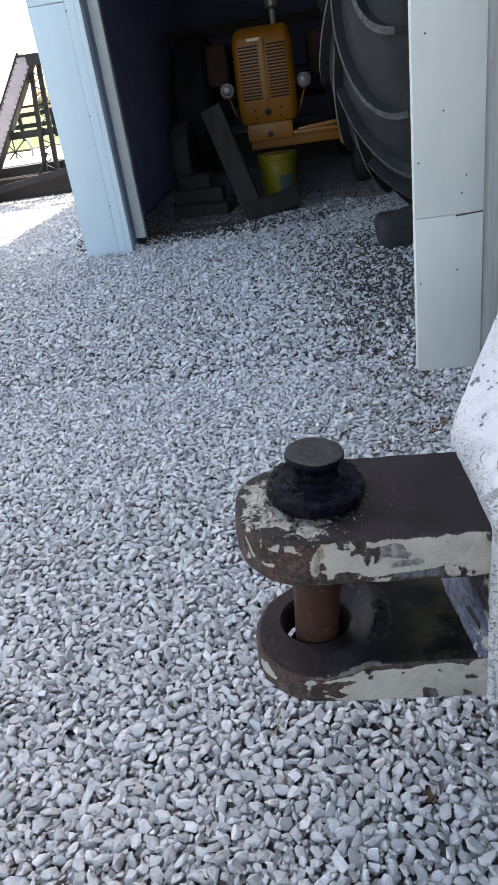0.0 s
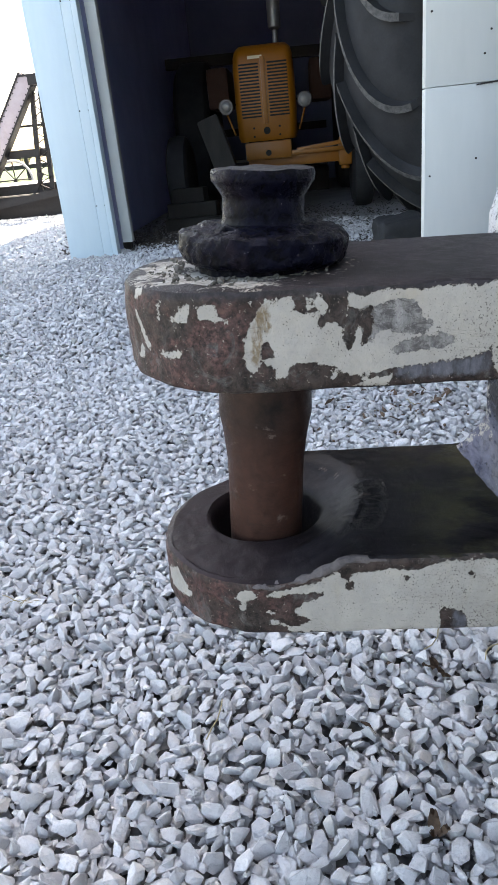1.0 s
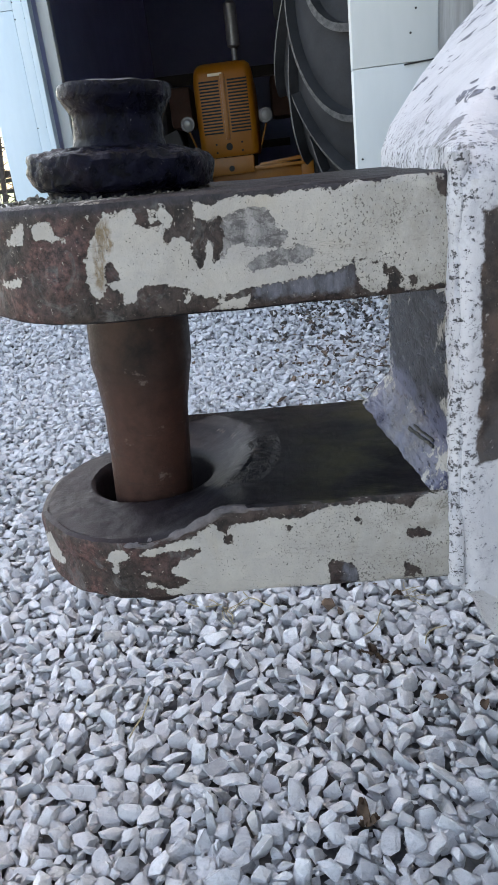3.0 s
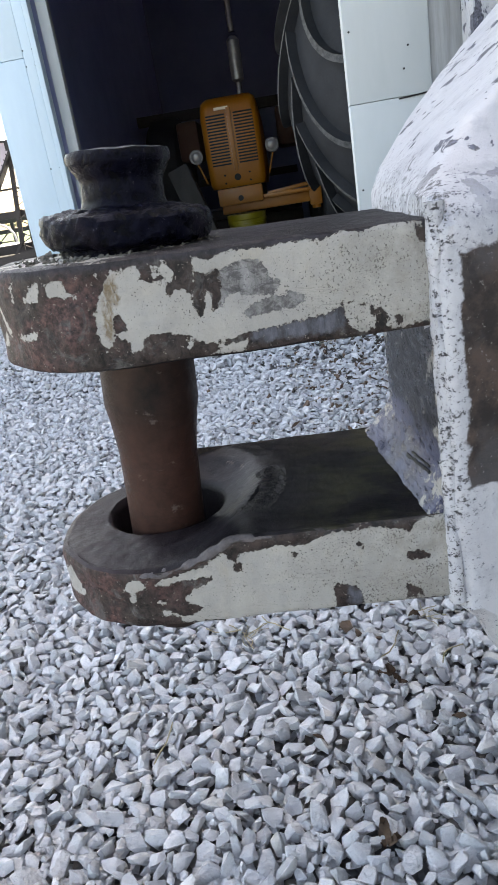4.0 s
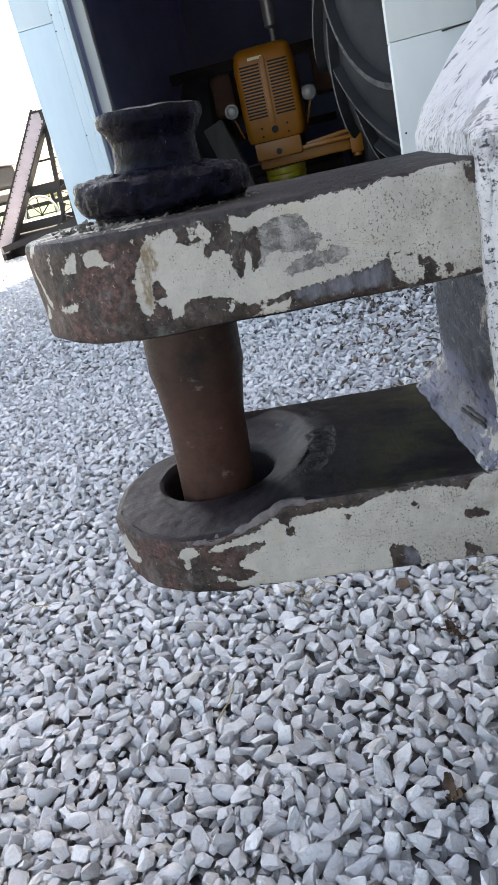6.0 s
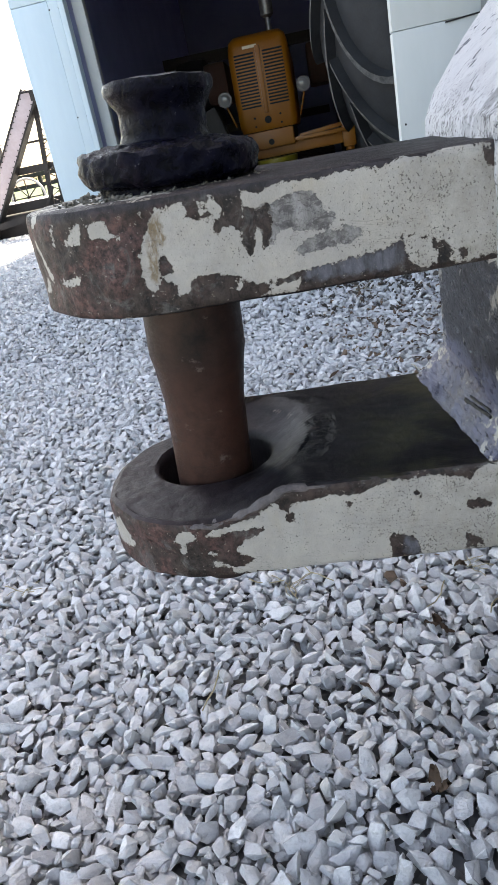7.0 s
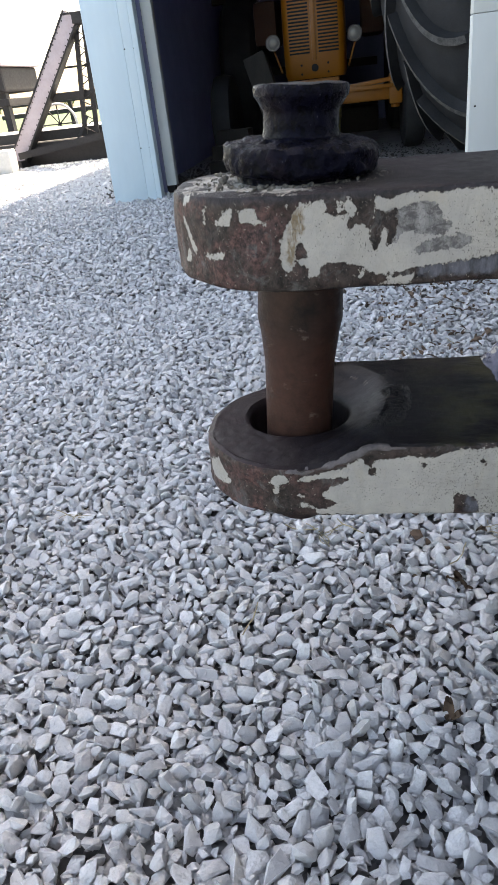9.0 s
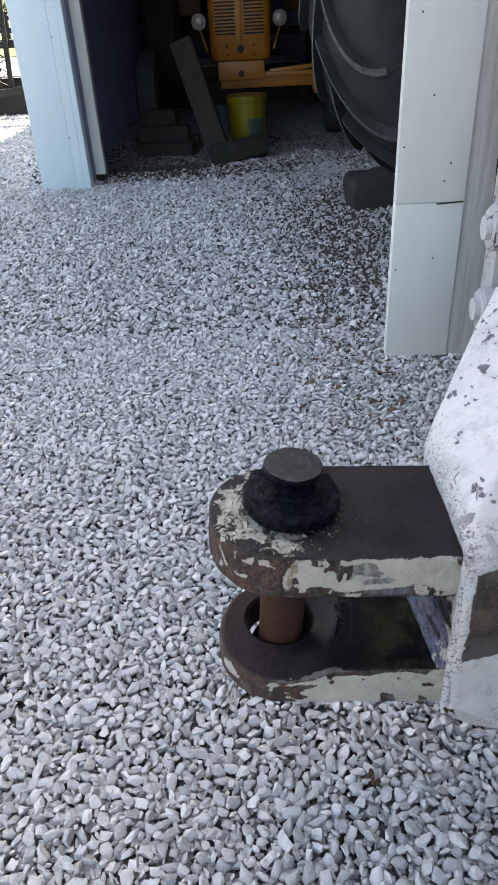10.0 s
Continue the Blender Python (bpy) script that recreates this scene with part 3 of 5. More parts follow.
def build_gravel():
    fine, coarse = stone_shapes(90, 1), flat_chips
    flat_chips.extend(stone_shapes(60, -1))
    clear = lambda x, y: in_view(x, y) and not in_patch(x, y)
    near = spots_in(-1.0, 1.2, 0.25, 1.3, 0.0120, 1, clear)
    stones_object("under_gravel", near, flat_chips, 2, 0.0126, 0.25, -0.0080, "limestone chips lying under the top ones")
    top = settled(-1.0, 1.2, 0.25, 1.3, 0.0106, 0.40, 12, clear, 5.0, 0.385)
    stones_object("near_gravel", top, fine, 13, 0.0, 0.0, 0.0015, "loose angular grey limestone chips")
    next_ = spots_in(-1.6, 1.5, 1.3, 2.4, 0.0130, 7, in_view)
    stones_object("next_under_gravel", next_, coarse, 8, 0.0128, 0.27, -0.0095, "limestone chips lying under the top ones")
    top = settled(-1.6, 1.5, 1.3, 2.4, 0.0108, 0.38, 14, in_view, 3.5, 0.39)
    stones_object("next_gravel", top, coarse, 15, 0.0, 0.0, 0.001, "loose angular grey limestone chips")
    mid = spots_in(-3.6, 2.7, 2.4, 5.9, 0.0160, 3, lambda x, y: in_view(x, y) and (y < 5.0 or (-1.15 < x and y < 5.12 + 0.25 * noise.noise(Vector((x * 2.0, y * 2.0, 0))) + min(max(x + 0.3, 0.0), 0.6) * 0.7)))
    stones_object("middle_gravel", mid, coarse, 4, 0.0150, 0.30, -0.001, "loose grey limestone chips", 0.008)
    far = spots_in(-5.5, 2.6, 5.0, 9.0, 0.022, 5, lambda x, y: in_view(x, y) and x < -1.32)
    stones_object("far_gravel", far, coarse, 6, 0.021, 0.28, -0.003, "pale limestone chips, sunlit beyond the shed")
    # dark soil trodden in by wheel and doorway; indoor clusters also stand for shade
    rng = np.random.default_rng(21)
    soil = []
    for cx, cy, sx, sy, count in ((0.50, 3.65, 0.24, 0.34, 2000), (0.46, 2.95, 0.13, 0.34, 700), (0.50, 4.2, 0.38, 0.28, 1100), (-0.62, 5.02, 0.34, 0.14, 2200), (-0.75, 5.5, 0.35, 0.3, 2600), (-0.05, 5.1, 0.35, 0.14, 700), (0.0, 5.9, 0.8, 0.45, 2200)):
        soil += [(cx + rng.normal() * sx, cy + rng.normal() * sy) for i in range(count)]
    dirt = stones_object("soil_crumbs", soil, coarse, 22, 0.0105, 0.35, 0.005, "dark soil crumbs and leaf bits among the chips, thickened indoors for shade")
    dirt.data.materials[0] = M_DIRT
    bits = []
    for cx, cy, sx, sy, count in ((0.42, 2.10, 0.10, 0.18, 120), (0.30, 2.45, 0.12, 0.25, 100), (0.55, 2.6, 0.15, 0.30, 130), (0.36, 1.75, 0.08, 0.12, 45), (0.30, 1.12, 0.06, 0.05, 14)):
        bits += [(cx + rng.normal() * sx, cy + rng.normal() * sy) for i in range(count)]
    crumbs = stones_object("leaf_bits", bits, coarse, 23, 0.0070, 0.40, 0.006, "brown crumbled leaf bits among the chips")
    crumbs.data.materials[0] = M_DRY
    # the chips nearest the walk, one object each
    rng = np.random.default_rng(9)
    meshes = []
    for v, f in fine[:30]:
        me = bpy.data.meshes.new("chip")
        me.from_pydata((v).tolist(), [], f.tolist())
        me.shade_smooth()
        me.set_sharp_from_angle(angle=radians(28))
        me.materials.append(M_STONE)
        meshes.append(me)
    for x, y in spots_in(0.07, 0.26, 0.87, 1.06, 0.0135, 8, in_patch):
        chip_at(meshes, rng, x, y, 0.0122, -0.0095)
    for x, y, size in settled(0.07, 0.26, 0.87, 1.06, 0.0106, 0.40, 16, in_patch, 5.0, 0.385):
        chip_at(meshes, rng, x, y, size, 0.0015)


def chip_at(meshes, rng, x, y, s, z):
    ob = new("stone", meshes[rng.integers(len(meshes))])
    turn = Euler((rng.normal() * 0.55, rng.normal() * 0.55, rng.uniform(0, 6.283)))
    ob.matrix_world = Matrix.LocRotScale((x, y, z + rng.uniform(-0.004, 0.004)), turn, (s * rng.uniform(1.0, 1.5), s, s * rng.uniform(0.62, 1.05)))
    ob.parent = ground


# ---- shed ----
EAVE = 4.2


def build_shed():
    # open leaf of the big door beside the opening: face, battens, a seam
    leaf = thing("door_1", "pale blue-white metal-clad shed door standing open", "door", (-1.29, 4.66, 0.0), kind="structure")
    bm = B()
    box(bm, (0.107, 0.03, 0.700), (0.214, 0.06, 1.41), bevel=0.002)
    part("lower_panel", bm, M_SHED, leaf, smooth=True)
    bm = B()
    box(bm, (0.107, 0.03, 2.7905), (0.214, 0.06, 2.765), bevel=0.002)
    part("upper_panel", bm, M_SHED, leaf, smooth=True)
    bm = B()
    box(bm, (0.246, 0.024, 2.08), (0.056, 0.066, 4.18), bevel=0.002)
    part("edge_batten", bm, M_SHED, leaf, smooth=True)
    bm = B()
    box(bm, (0.293, 0.018, 2.08), (0.032, 0.074, 4.18), bevel=0.002)
    part("end_channel", bm, M_SHED, leaf, smooth=True)
    for x in (0.222, 0.276):
        for z in (0.30, 0.82, 1.36, 1.44, 1.90, 2.40):
            bm = B()
            tube(bm, (x, -0.0105, z), (x, 0.02, z), 0.0045, n=8)
            part("screw", bm, M_BLACK, leaf)
    # jamb trim; a black strip stands in for the shade beside the leaf
    bm = B()
    box(bm, (-0.941, 4.80, 2.13), (0.063, 0.06, 4.14), bevel=0.003)
    tagged(solid("trim_jamb", bm, M_TRIM, True), "narrow white painted jamb trim beside the shed opening", "trim", kind="structure")
    bm = B()
    box(bm, (-0.965, 4.86, 2.1), (0.05, 0.05, 4.2))
    tagged(solid("trim_slot", bm, M_BLACK), "black strip standing for the shaded gap behind the open door", "trim", kind="structure")
    # trodden floor of fines and soil inside
    bm = B()
    xs, ys = np.linspace(-1.17, 4.8, 60), np.linspace(4.98, 10.4, 54)
    vs = [[bm.verts.new((x, y, -0.012 + 0.016 * min((y - 4.98) / 0.3, 1.0) + 0.006 * noise.noise(Vector((x * 1.5, y * 1.5, 3))))) for x in xs] for y in ys]
    for a, b in zip(vs, vs[1:]):
        for i in range(len(xs) - 1):
            bm.faces.new((a[i], a[i + 1], b[i + 1], b[i]))
    tagged(solid("floor", bm, M_FLOOR, True), "trodden grey dirt floor inside the dark shed", "floor", kind="structure")
    # walls
    bm = B()
    box(bm, (-1.28, 7.6, 2.0), (0.08, 5.7, 4.4))
    tagged(solid("wall_west", bm, M_SHED), "pale painted side wall of the shed", "wall", kind="structure")
    bm = B()
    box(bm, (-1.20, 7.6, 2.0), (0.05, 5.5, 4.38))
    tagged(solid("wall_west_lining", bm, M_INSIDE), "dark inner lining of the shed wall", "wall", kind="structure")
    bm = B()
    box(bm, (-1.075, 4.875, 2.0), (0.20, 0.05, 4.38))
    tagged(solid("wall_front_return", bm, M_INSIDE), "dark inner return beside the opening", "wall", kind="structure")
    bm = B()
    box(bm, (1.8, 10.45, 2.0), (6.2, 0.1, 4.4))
    tagged(solid("wall_north", bm, M_BACK), "back wall inside the shed, coloured darker for its shade", "wall", kind="structure")
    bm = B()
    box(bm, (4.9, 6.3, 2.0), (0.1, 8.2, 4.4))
    tagged(solid("wall_east", bm, M_BACK), "end wall of the shed, coloured darker for its shade", "wall", kind="structure")
    # unseen roof over the whole, slanting front carried past the opening to add shade
    bm = B()
    prism(bm, [(-1.45, 4.55), (0.40, 2.05), (5.0, 2.05), (5.0, 10.6), (-1.45, 10.6)], EAVE, EAVE + 0.14)
    tagged(solid("roof", bm, M_INSIDE), "flat dark shed roof, out of view, carried forward for shade", "roof", kind="structure")
    # unseen fascia, added and hung low to cut the light indoors
    bm = B()
    beam(bm, (-0.93, 4.84, 3.08), (0.55, 2.25, 3.08), 0.08, 2.24)
    box(bm, (2.73, 2.21, 3.08), (4.4, 0.08, 2.24))
    tagged(solid("header", bm, M_SHED), "unseen pale fascia over the wide shed opening, hung low to dim inside", "wall", kind="structure")
    bm = B()
    box(bm, (3.75, 4.72, 2.0), (2.2, 0.10, 4.38))
    tagged(solid("wall_south", bm, M_SHED), "pale painted front wall of the shed", "wall", kind="structure")


# ---- hitch ----
def nose_outline(x_end, x_tip, y0, y1, n=28):
    """A plate's outline with a half-round nose."""
    r = (y1 - y0) / 2
    cx, cy = x_tip + r, (y0 + y1) / 2
    pts = [(cx + r * math.cos(a), cy + r * math.sin(a)) for a in (math.pi / 2 + math.pi * i / n for i in range(n + 1))]
    return pts + [(x_end, y0), (x_end, y1)]


def plate(bm, outline, z0, z1, hole=None, seed=0, rough=0.0016, drop=0.0):
    """A thick torch-cut plate: softened rims, uneven sides, and a hole where given."""
    r = 0.004
    rings = []
    c = Vector((sum(p[0] for p in outline) / len(outline), sum(p[1] for p in outline) / len(outline)))
    dense = []
    for a, b in zip(outline, outline[1:] + outline[:1]):
        k = max(1, round((Vector(b) - Vector(a)).length / (0.002 if min(a[1], b[1]) < 0.02 else 0.006)))
        dense += [(a[0] + (b[0] - a[0]) * i / k, a[1] + (b[1] - a[1]) * i / k) for i in range(k)]
    levels = [(z0, r), (z0 + r * 0.3, r * 0.3)] + [(z0 + r + (z1 - z0 - 2 * r) * i / 22, 0) for i in range(23)] + [(z1 - r * 0.3, r * 0.3), (z1, r)]
    for z, inset in levels:
        ring = []
        for x, y in dense:
            d = (Vector((x, y)) - c)
            d.normalize()
            w = noise.noise(Vector((x * 45, y * 45, z * 30 + seed))) * rough * 1.3 + noise.noise(Vector((x * 140, y * 140, z * 90 + seed))) * rough * 0.6
            ring.append(bm.verts.new((x - d.x * (inset - w), y - d.y * (inset - w), z + noise.noise(Vector((x * 30, y * 30, seed + z))) * rough * 0.7)))
        rings.append(ring)
    n = len(dense)
    for p, q in zip(rings, rings[1:]):
        for k in range(n):
            bm.faces.new((p[k], p[(k + 1) % n], q[(k + 1) % n], q[k]))
    if drop:
        # the nose is worn thinner than the body behind it, with a ragged lip between
        for v in bm.verts:
            if v.co.z > (z0 + z1) / 2:
                k = min(max((v.co.x - 0.083 + max(v.co.y - c.y, 0.0) * 0.6) / 0.062, 0.0), 1.0)
                v.co.z += 0.005 - drop * (1 - k * k * (3 - 2 * k)) + 0.0022 * math.exp(-((k - 0.75) / 0.18) ** 2)
    caps = []
    if hole:
        hx, hy, hr = hole
        top = z1 + 0.005 - drop
        turn = [math.atan2(v.co.y - hy, v.co.x - hx) for v in rings[-1]]

        def bore(r, z):
            return [bm.verts.new((hx + r * math.cos(a), hy + r * math.sin(a), z)) for a in turn]

        wall = [bore(hr, z0), bore(hr, top - 0.006), bore(hr + 0.0012, top - 0.0022)]
        steps = 30
        deck = []
        for j in range(steps):
            f = (j / steps) ** 0.9
            row = []
            for v, a in zip(rings[-1], turn):
                x = hx + (hr + 0.0035) * math.cos(a) * (1 - f) + (v.co.x - hx) * f
                y = hy + (hr + 0.0035) * math.sin(a) * (1 - f) + (v.co.y - hy) * f
                k = min(max((x - 0.083 + max(y - c.y, 0.0) * 0.6) / 0.062, 0.0), 1.0)
                r = math.hypot(x - hx, y - hy)
                near = min(max((r - hr - 0.003) / 0.028, 0.0), 1.0)
                z = z1 + 0.005 - drop * (1 - near * k * k * (3 - 2 * k))
                p = Vector((x, y, z))
                # ground swirl behind the hole, torn where the pin has dragged
                back = min(max((x - hx) / 0.03, 0.0), 1.0)
                z += back * 0.0011 * (math.exp(-((r - 0.062) / 0.003) ** 2) + 0.7 * math.exp(-((r - 0.083) / 0.003) ** 2))
                tear = back * math.exp(-((r - 0.074) / 0.006) ** 2) * math.exp(-((y - hy + 0.012) / 0.022) ** 2)
                z += tear * noise.noise(p * 260) * 0.0042 + noise.noise(p * 40) * 0.0010 + noise.noise(p * 140) * 0.0004
                row.append(bm.verts.new((x, y, z)))
            deck.append(row)
        for rows in (wall + deck + [rings[-1]], [rings[0], wall[0]]):
            for p, q in zip(rows, rows[1:]):
                for k in range(n):
                    if (p[k].co - p[(k + 1) % n].co).length > 1e-7:
                        bm.faces.new((p[k], p[(k + 1) % n], q[(k + 1) % n], q[k]))
    else:
        caps = [bm.faces.new(rings[0][::-1]), bm.faces.new(rings[-1])]
    return caps


class Wear:
    """Where paint holds on a plate's edge: shapes in millimetres, along the edge and up."""

    def __init__(self):
        self.shapes = []

    def keep(self, *pts):
        self.shapes.append(("coat", 1, pts))

    def bare(self, *pts):
        self.shapes.append(("coat", -1, pts))

    def scuff(self, *pts):
        self.shapes.append(("scuff", 1, pts))

    def scale(self, *pts):
        self.shapes.append(("scale", 1, pts))

    def stain(self, *pts):
        self.shapes.append(("stain", 1, pts))

    @staticmethod
    def inside(pts, q):
        """Distance to the shape's rim, positive inside."""
        p = np.array(pts)
        best, odd = np.full(len(q), 1e9), np.zeros(len(q), bool)
        for a, b in zip(p, np.roll(p, -1, axis=0)):
            d = b - a
            f = np.clip(((q - a) @ d) / (d @ d + 1e-9), 0, 1)
            best = np.minimum(best, np.hypot(*(q - a - f[:, None] * d).T))
            if a[1] != b[1]:
                odd ^= ((a[1] > q[:, 1]) != (b[1] > q[:, 1])) & (q[:, 0] < d[0] * (q[:, 1] - a[1]) / d[1] + a[0])
        return np.where(odd, best, -best)

    def lay(self, ob, tip, r):
        co = np.array([v.co for v in ob.data.vertices])
        cx = tip + r
        turn = np.arctan2(co[:, 1], co[:, 0] - cx)
        turn = np.where(turn > 0, turn - 2 * math.pi, turn)
        along = np.where(co[:, 0] >= cx, co[:, 0], cx - r * (-math.pi / 2 - turn))
        along = np.where((co[:, 0] >= cx) & (co[:, 1] > 0), -1.0, along)
        q = np.stack([along, co[:, 2]], 1) * 1000
        maps = {k: np.full(len(q), -30.0) for k in ("coat", "scuff", "scale", "stain")}
        for k, sign, pts in self.shapes:
            d = self.inside(pts, q)
            maps[k] = np.maximum(maps[k], d) if sign > 0 else np.minimum(maps[k], -d)
        for k, v in maps.items():
            ob.data.attributes.new(k, "FLOAT", "POINT").data.foreach_set("value", np.clip(v, -30, 30).astype(np.float32))


def upper_wear():
    c = Wear()
    c.keep((130.5, 509.6), (138.4, 507.8), (143.5, 509.5), (148.9, 510.0), (161.9, 511.0), (165.4, 509.6), (175.3, 512.2), (193.4, 510.9), (204.2, 512.9), (205.5, 514.2), (213.8, 512.6), (218.6, 514.5), (241.1, 514.9), (248.5, 505.1), (251.3, 464.6), (242.4, 465.7), (232.3, 463.5), (223.4, 464.7), (225.9, 471.5), (218.4, 474.5), (210.9, 478.0), (203.4, 480.5), (200.8, 477.0), (193.2, 474.4), (185.5, 473.3), (177.9, 472.6), (170.1, 470.7), (162.5, 471.3), (155.9, 469.7), (152.1, 469.5), (148.0, 467.3), (138.8, 465.9), (127.1, 466.3), (123.8, 470.4), (116.7, 472.2), (127.7, 481.3))
    c.keep((88.4, 507.9), (91.4, 505.1), (95.4, 509.2), (102.5, 509.5), (103.4, 502.3), (107.9, 500.1), (112.9, 498.1), (115.1, 498.7), (113.7, 505.0), (114.9, 510.3), (117.9, 510.0), (118.5, 505.8), (121.3, 502.3), (117.0, 499.2), (115.5, 497.4), (116.2, 492.3), (120.5, 494.9), (124.5, 496.0), (126.9, 493.8), (127.5, 486.1), (132.3, 480.5), (135.6, 472.3), (125.8, 468.4), (120.8, 472.3), (104.7, 473.7), (99.0, 472.3), (97.7, 466.2), (92.7, 465.8), (92.0, 470.8), (86.7, 472.6), (85.9, 476.7), (90.2, 477.7), (91.5, 481.5), (87.6, 488.4))
    c.keep((83.3, 504.1), (90.0, 504.3), (89.0, 492.2), (85.9, 482.0), (85.0, 474.1), (82.6, 468.9), (79.3, 465.9), (77.1, 469.4), (75.6, 477.6), (76.7, 488.1), (78.9, 493.1), (83.5, 500.3))
    c.keep((79.8, 507.5), (82.4, 506.7), (84.0, 503.6), (81.3, 503.1))
    c.keep((6.0, 512.5), (15.0, 512.0), (9.0, 506.0), (4.0, 503.5))
    c.keep((2.0, 501.0), (6.0, 497.0), (12.0, 486.0), (16.5, 479.5), (13.0, 475.0), (8.0, 482.0), (3.0, 491.0))
    c.keep((2.0, 479.0), (7.0, 476.0), (6.0, 469.0), (-1.0, 471.0))
    c.keep((26.0, 506.9), (30.5, 506.8), (27.2, 499.7), (27.8, 493.5), (25.2, 492.9), (24.5, 498.9))
    c.keep((32.5, 498.3), (37.7, 499.5), (39.9, 503.4), (48.0, 505.1), (46.1, 497.4), (44.9, 495.4), (33.8, 495.6))
    c.keep((52.1, 504.9), (56.9, 505.9), (62.4, 504.2), (63.7, 500.8), (67.9, 497.2), (68.5, 496.1), (52.1, 497.7))
    c.keep((22.5, 478.8), (28.4, 478.5), (36.0, 479.8), (40.9, 479.3), (38.7, 475.1), (30.3, 474.6), (22.7, 476.6))
    c.keep((109.4, 510.3), (112.2, 510.1), (112.1, 502.7), (110.0, 504.1))
    c.keep((117.7, 469.1), (121.7, 468.2), (124.6, 470.1), (125.6, 466.5), (122.7, 464.0))
    c.bare((217.4, 475.5), (220.4, 474.3), (223.9, 471.1), (223.4, 464.7), (218.3, 463.5), (218.9, 469.5))
    c.keep((203.4, 479.3), (210.9, 478.7), (217.1, 475.1), (218.9, 469.5), (218.3, 464.5), (212.0, 463.0), (206.9, 464.1), (203.7, 470.7))
    c.bare((228.5, 470.0), (232.2, 471.0), (233.0, 467.9), (229.5, 466.2))
    c.keep((137.8, 464.2), (145.2, 465.0), (153.1, 466.4), (153.7, 464.3), (150.6, 459.4), (140.6, 458.8), (138.2, 460.3))
    c.keep((130.6, 462.2), (135.7, 461.8), (138.1, 459.8), (132.8, 459.4))
    c.bare((130.4, 502.7), (136.4, 501.0), (141.5, 502.5), (142.3, 493.5), (139.5, 484.1), (137.6, 483.5), (137.6, 490.3), (135.5, 494.0), (132.3, 481.0), (130.1, 479.9), (129.1, 488.5), (128.1, 494.6))
    c.bare((240.0, 511.3), (246.0, 508.6), (245.5, 503.0), (242.1, 504.4))
    c.scuff((136.4, 501.0), (142.8, 502.9), (149.0, 503.6), (155.4, 505.8), (163.1, 505.2), (165.9, 500.0), (168.8, 495.1), (172.8, 492.9), (171.4, 490.1), (167.5, 488.0), (156.2, 487.7), (150.1, 489.4), (144.9, 487.3), (143.2, 483.8), (139.3, 482.9), (137.6, 490.3))
    c.scuff((151.7, 479.5), (155.8, 482.9), (166.1, 485.3), (176.2, 487.4), (183.7, 486.3), (184.0, 483.2), (180.8, 479.8), (173.2, 479.1), (163.0, 477.4), (152.7, 477.0))
    c.scale((154.6, 469.3), (165.1, 472.3), (178.0, 473.8), (193.2, 473.9), (202.7, 479.3), (204.5, 470.1), (203.1, 466.9), (192.8, 464.4), (172.2, 464.2), (155.5, 464.2))
    c.stain((84.1, 504.1), (90.0, 504.8), (91.4, 492.0), (87.1, 488.5), (84.1, 471.5), (78.5, 473.3), (80.8, 492.9))
    return c


def lower_wear():
    c = Wear()
    c.keep((79.9, 327.4), (88.0, 330.5), (110.0, 335.9), (124.6, 345.2), (129.9, 339.0), (134.8, 343.5), (148.3, 344.6), (152.9, 346.6), (170.5, 345.4), (181.1, 351.3), (188.4, 352.5), (214.5, 353.2), (228.9, 351.2), (230.4, 347.8), (233.2, 354.2), (243.2, 357.7), (257.4, 359.0), (259.6, 305.4), (229.3, 303.8), (198.7, 300.0), (161.6, 298.9), (114.8, 299.1), (93.6, 299.8), (93.0, 304.7), (101.5, 305.2), (106.5, 307.5), (109.9, 309.8), (98.5, 313.6), (98.4, 317.2), (103.7, 322.3), (114.9, 326.1), (115.9, 329.6), (99.8, 327.9), (80.9, 323.8))
    c.bare((185.5, 316.6), (190.1, 318.8), (199.1, 316.7), (203.5, 310.0), (202.5, 302.7), (198.7, 299.3), (186.4, 299.4), (186.8, 309.3))
    c.bare((227.7, 315.4), (233.8, 313.2), (238.4, 307.5), (229.3, 307.1))
    c.bare((201.0, 345.6), (203.3, 345.4), (206.2, 340.2), (203.2, 339.0))
    c.bare((164.0, 341.4), (167.0, 341.2), (166.8, 337.5), (164.1, 338.4))
    c.bare((229.1, 336.2), (234.9, 337.5), (242.3, 333.6), (241.5, 329.5), (229.1, 332.1))
    c.bare((130.3, 337.0), (133.9, 336.7), (133.3, 331.5), (129.8, 332.5))
    c.bare((124.6, 345.2), (129.9, 339.0), (133.2, 342.2), (132.2, 347.1))
    c.keep((-5.6, 318.4), (9.6, 327.2), (18.9, 318.6), (26.7, 311.4), (20.0, 307.9), (-6.0, 305.4))
    c.keep((63.8, 328.0), (67.7, 330.8), (78.3, 327.5), (74.6, 323.9), (68.4, 321.9), (68.1, 314.5), (62.7, 313.3), (66.0, 321.7), (61.8, 323.1))
    c.keep((78.0, 315.9), (87.6, 315.4), (86.4, 313.3), (78.6, 313.3))
    c.keep((82.2, 308.4), (89.6, 307.2), (93.5, 303.9), (82.8, 305.8))
    c.scale((194.6, 316.0), (202.7, 311.8), (202.5, 303.5), (194.2, 304.0))
    return c


def paint_by_normal(ob, side=1):
    """Flat faces that look up or down take slot 0, the sides slot 1."""
    for p in ob.data.polygons:
        in_hole = math.hypot(p.center.x - 0.079, p.center.y - 0.013) < 0.05
        p.material_index = 0 if abs(p.normal.z) > 0.75 or in_hole else side


HITCH_TILT = 2.3


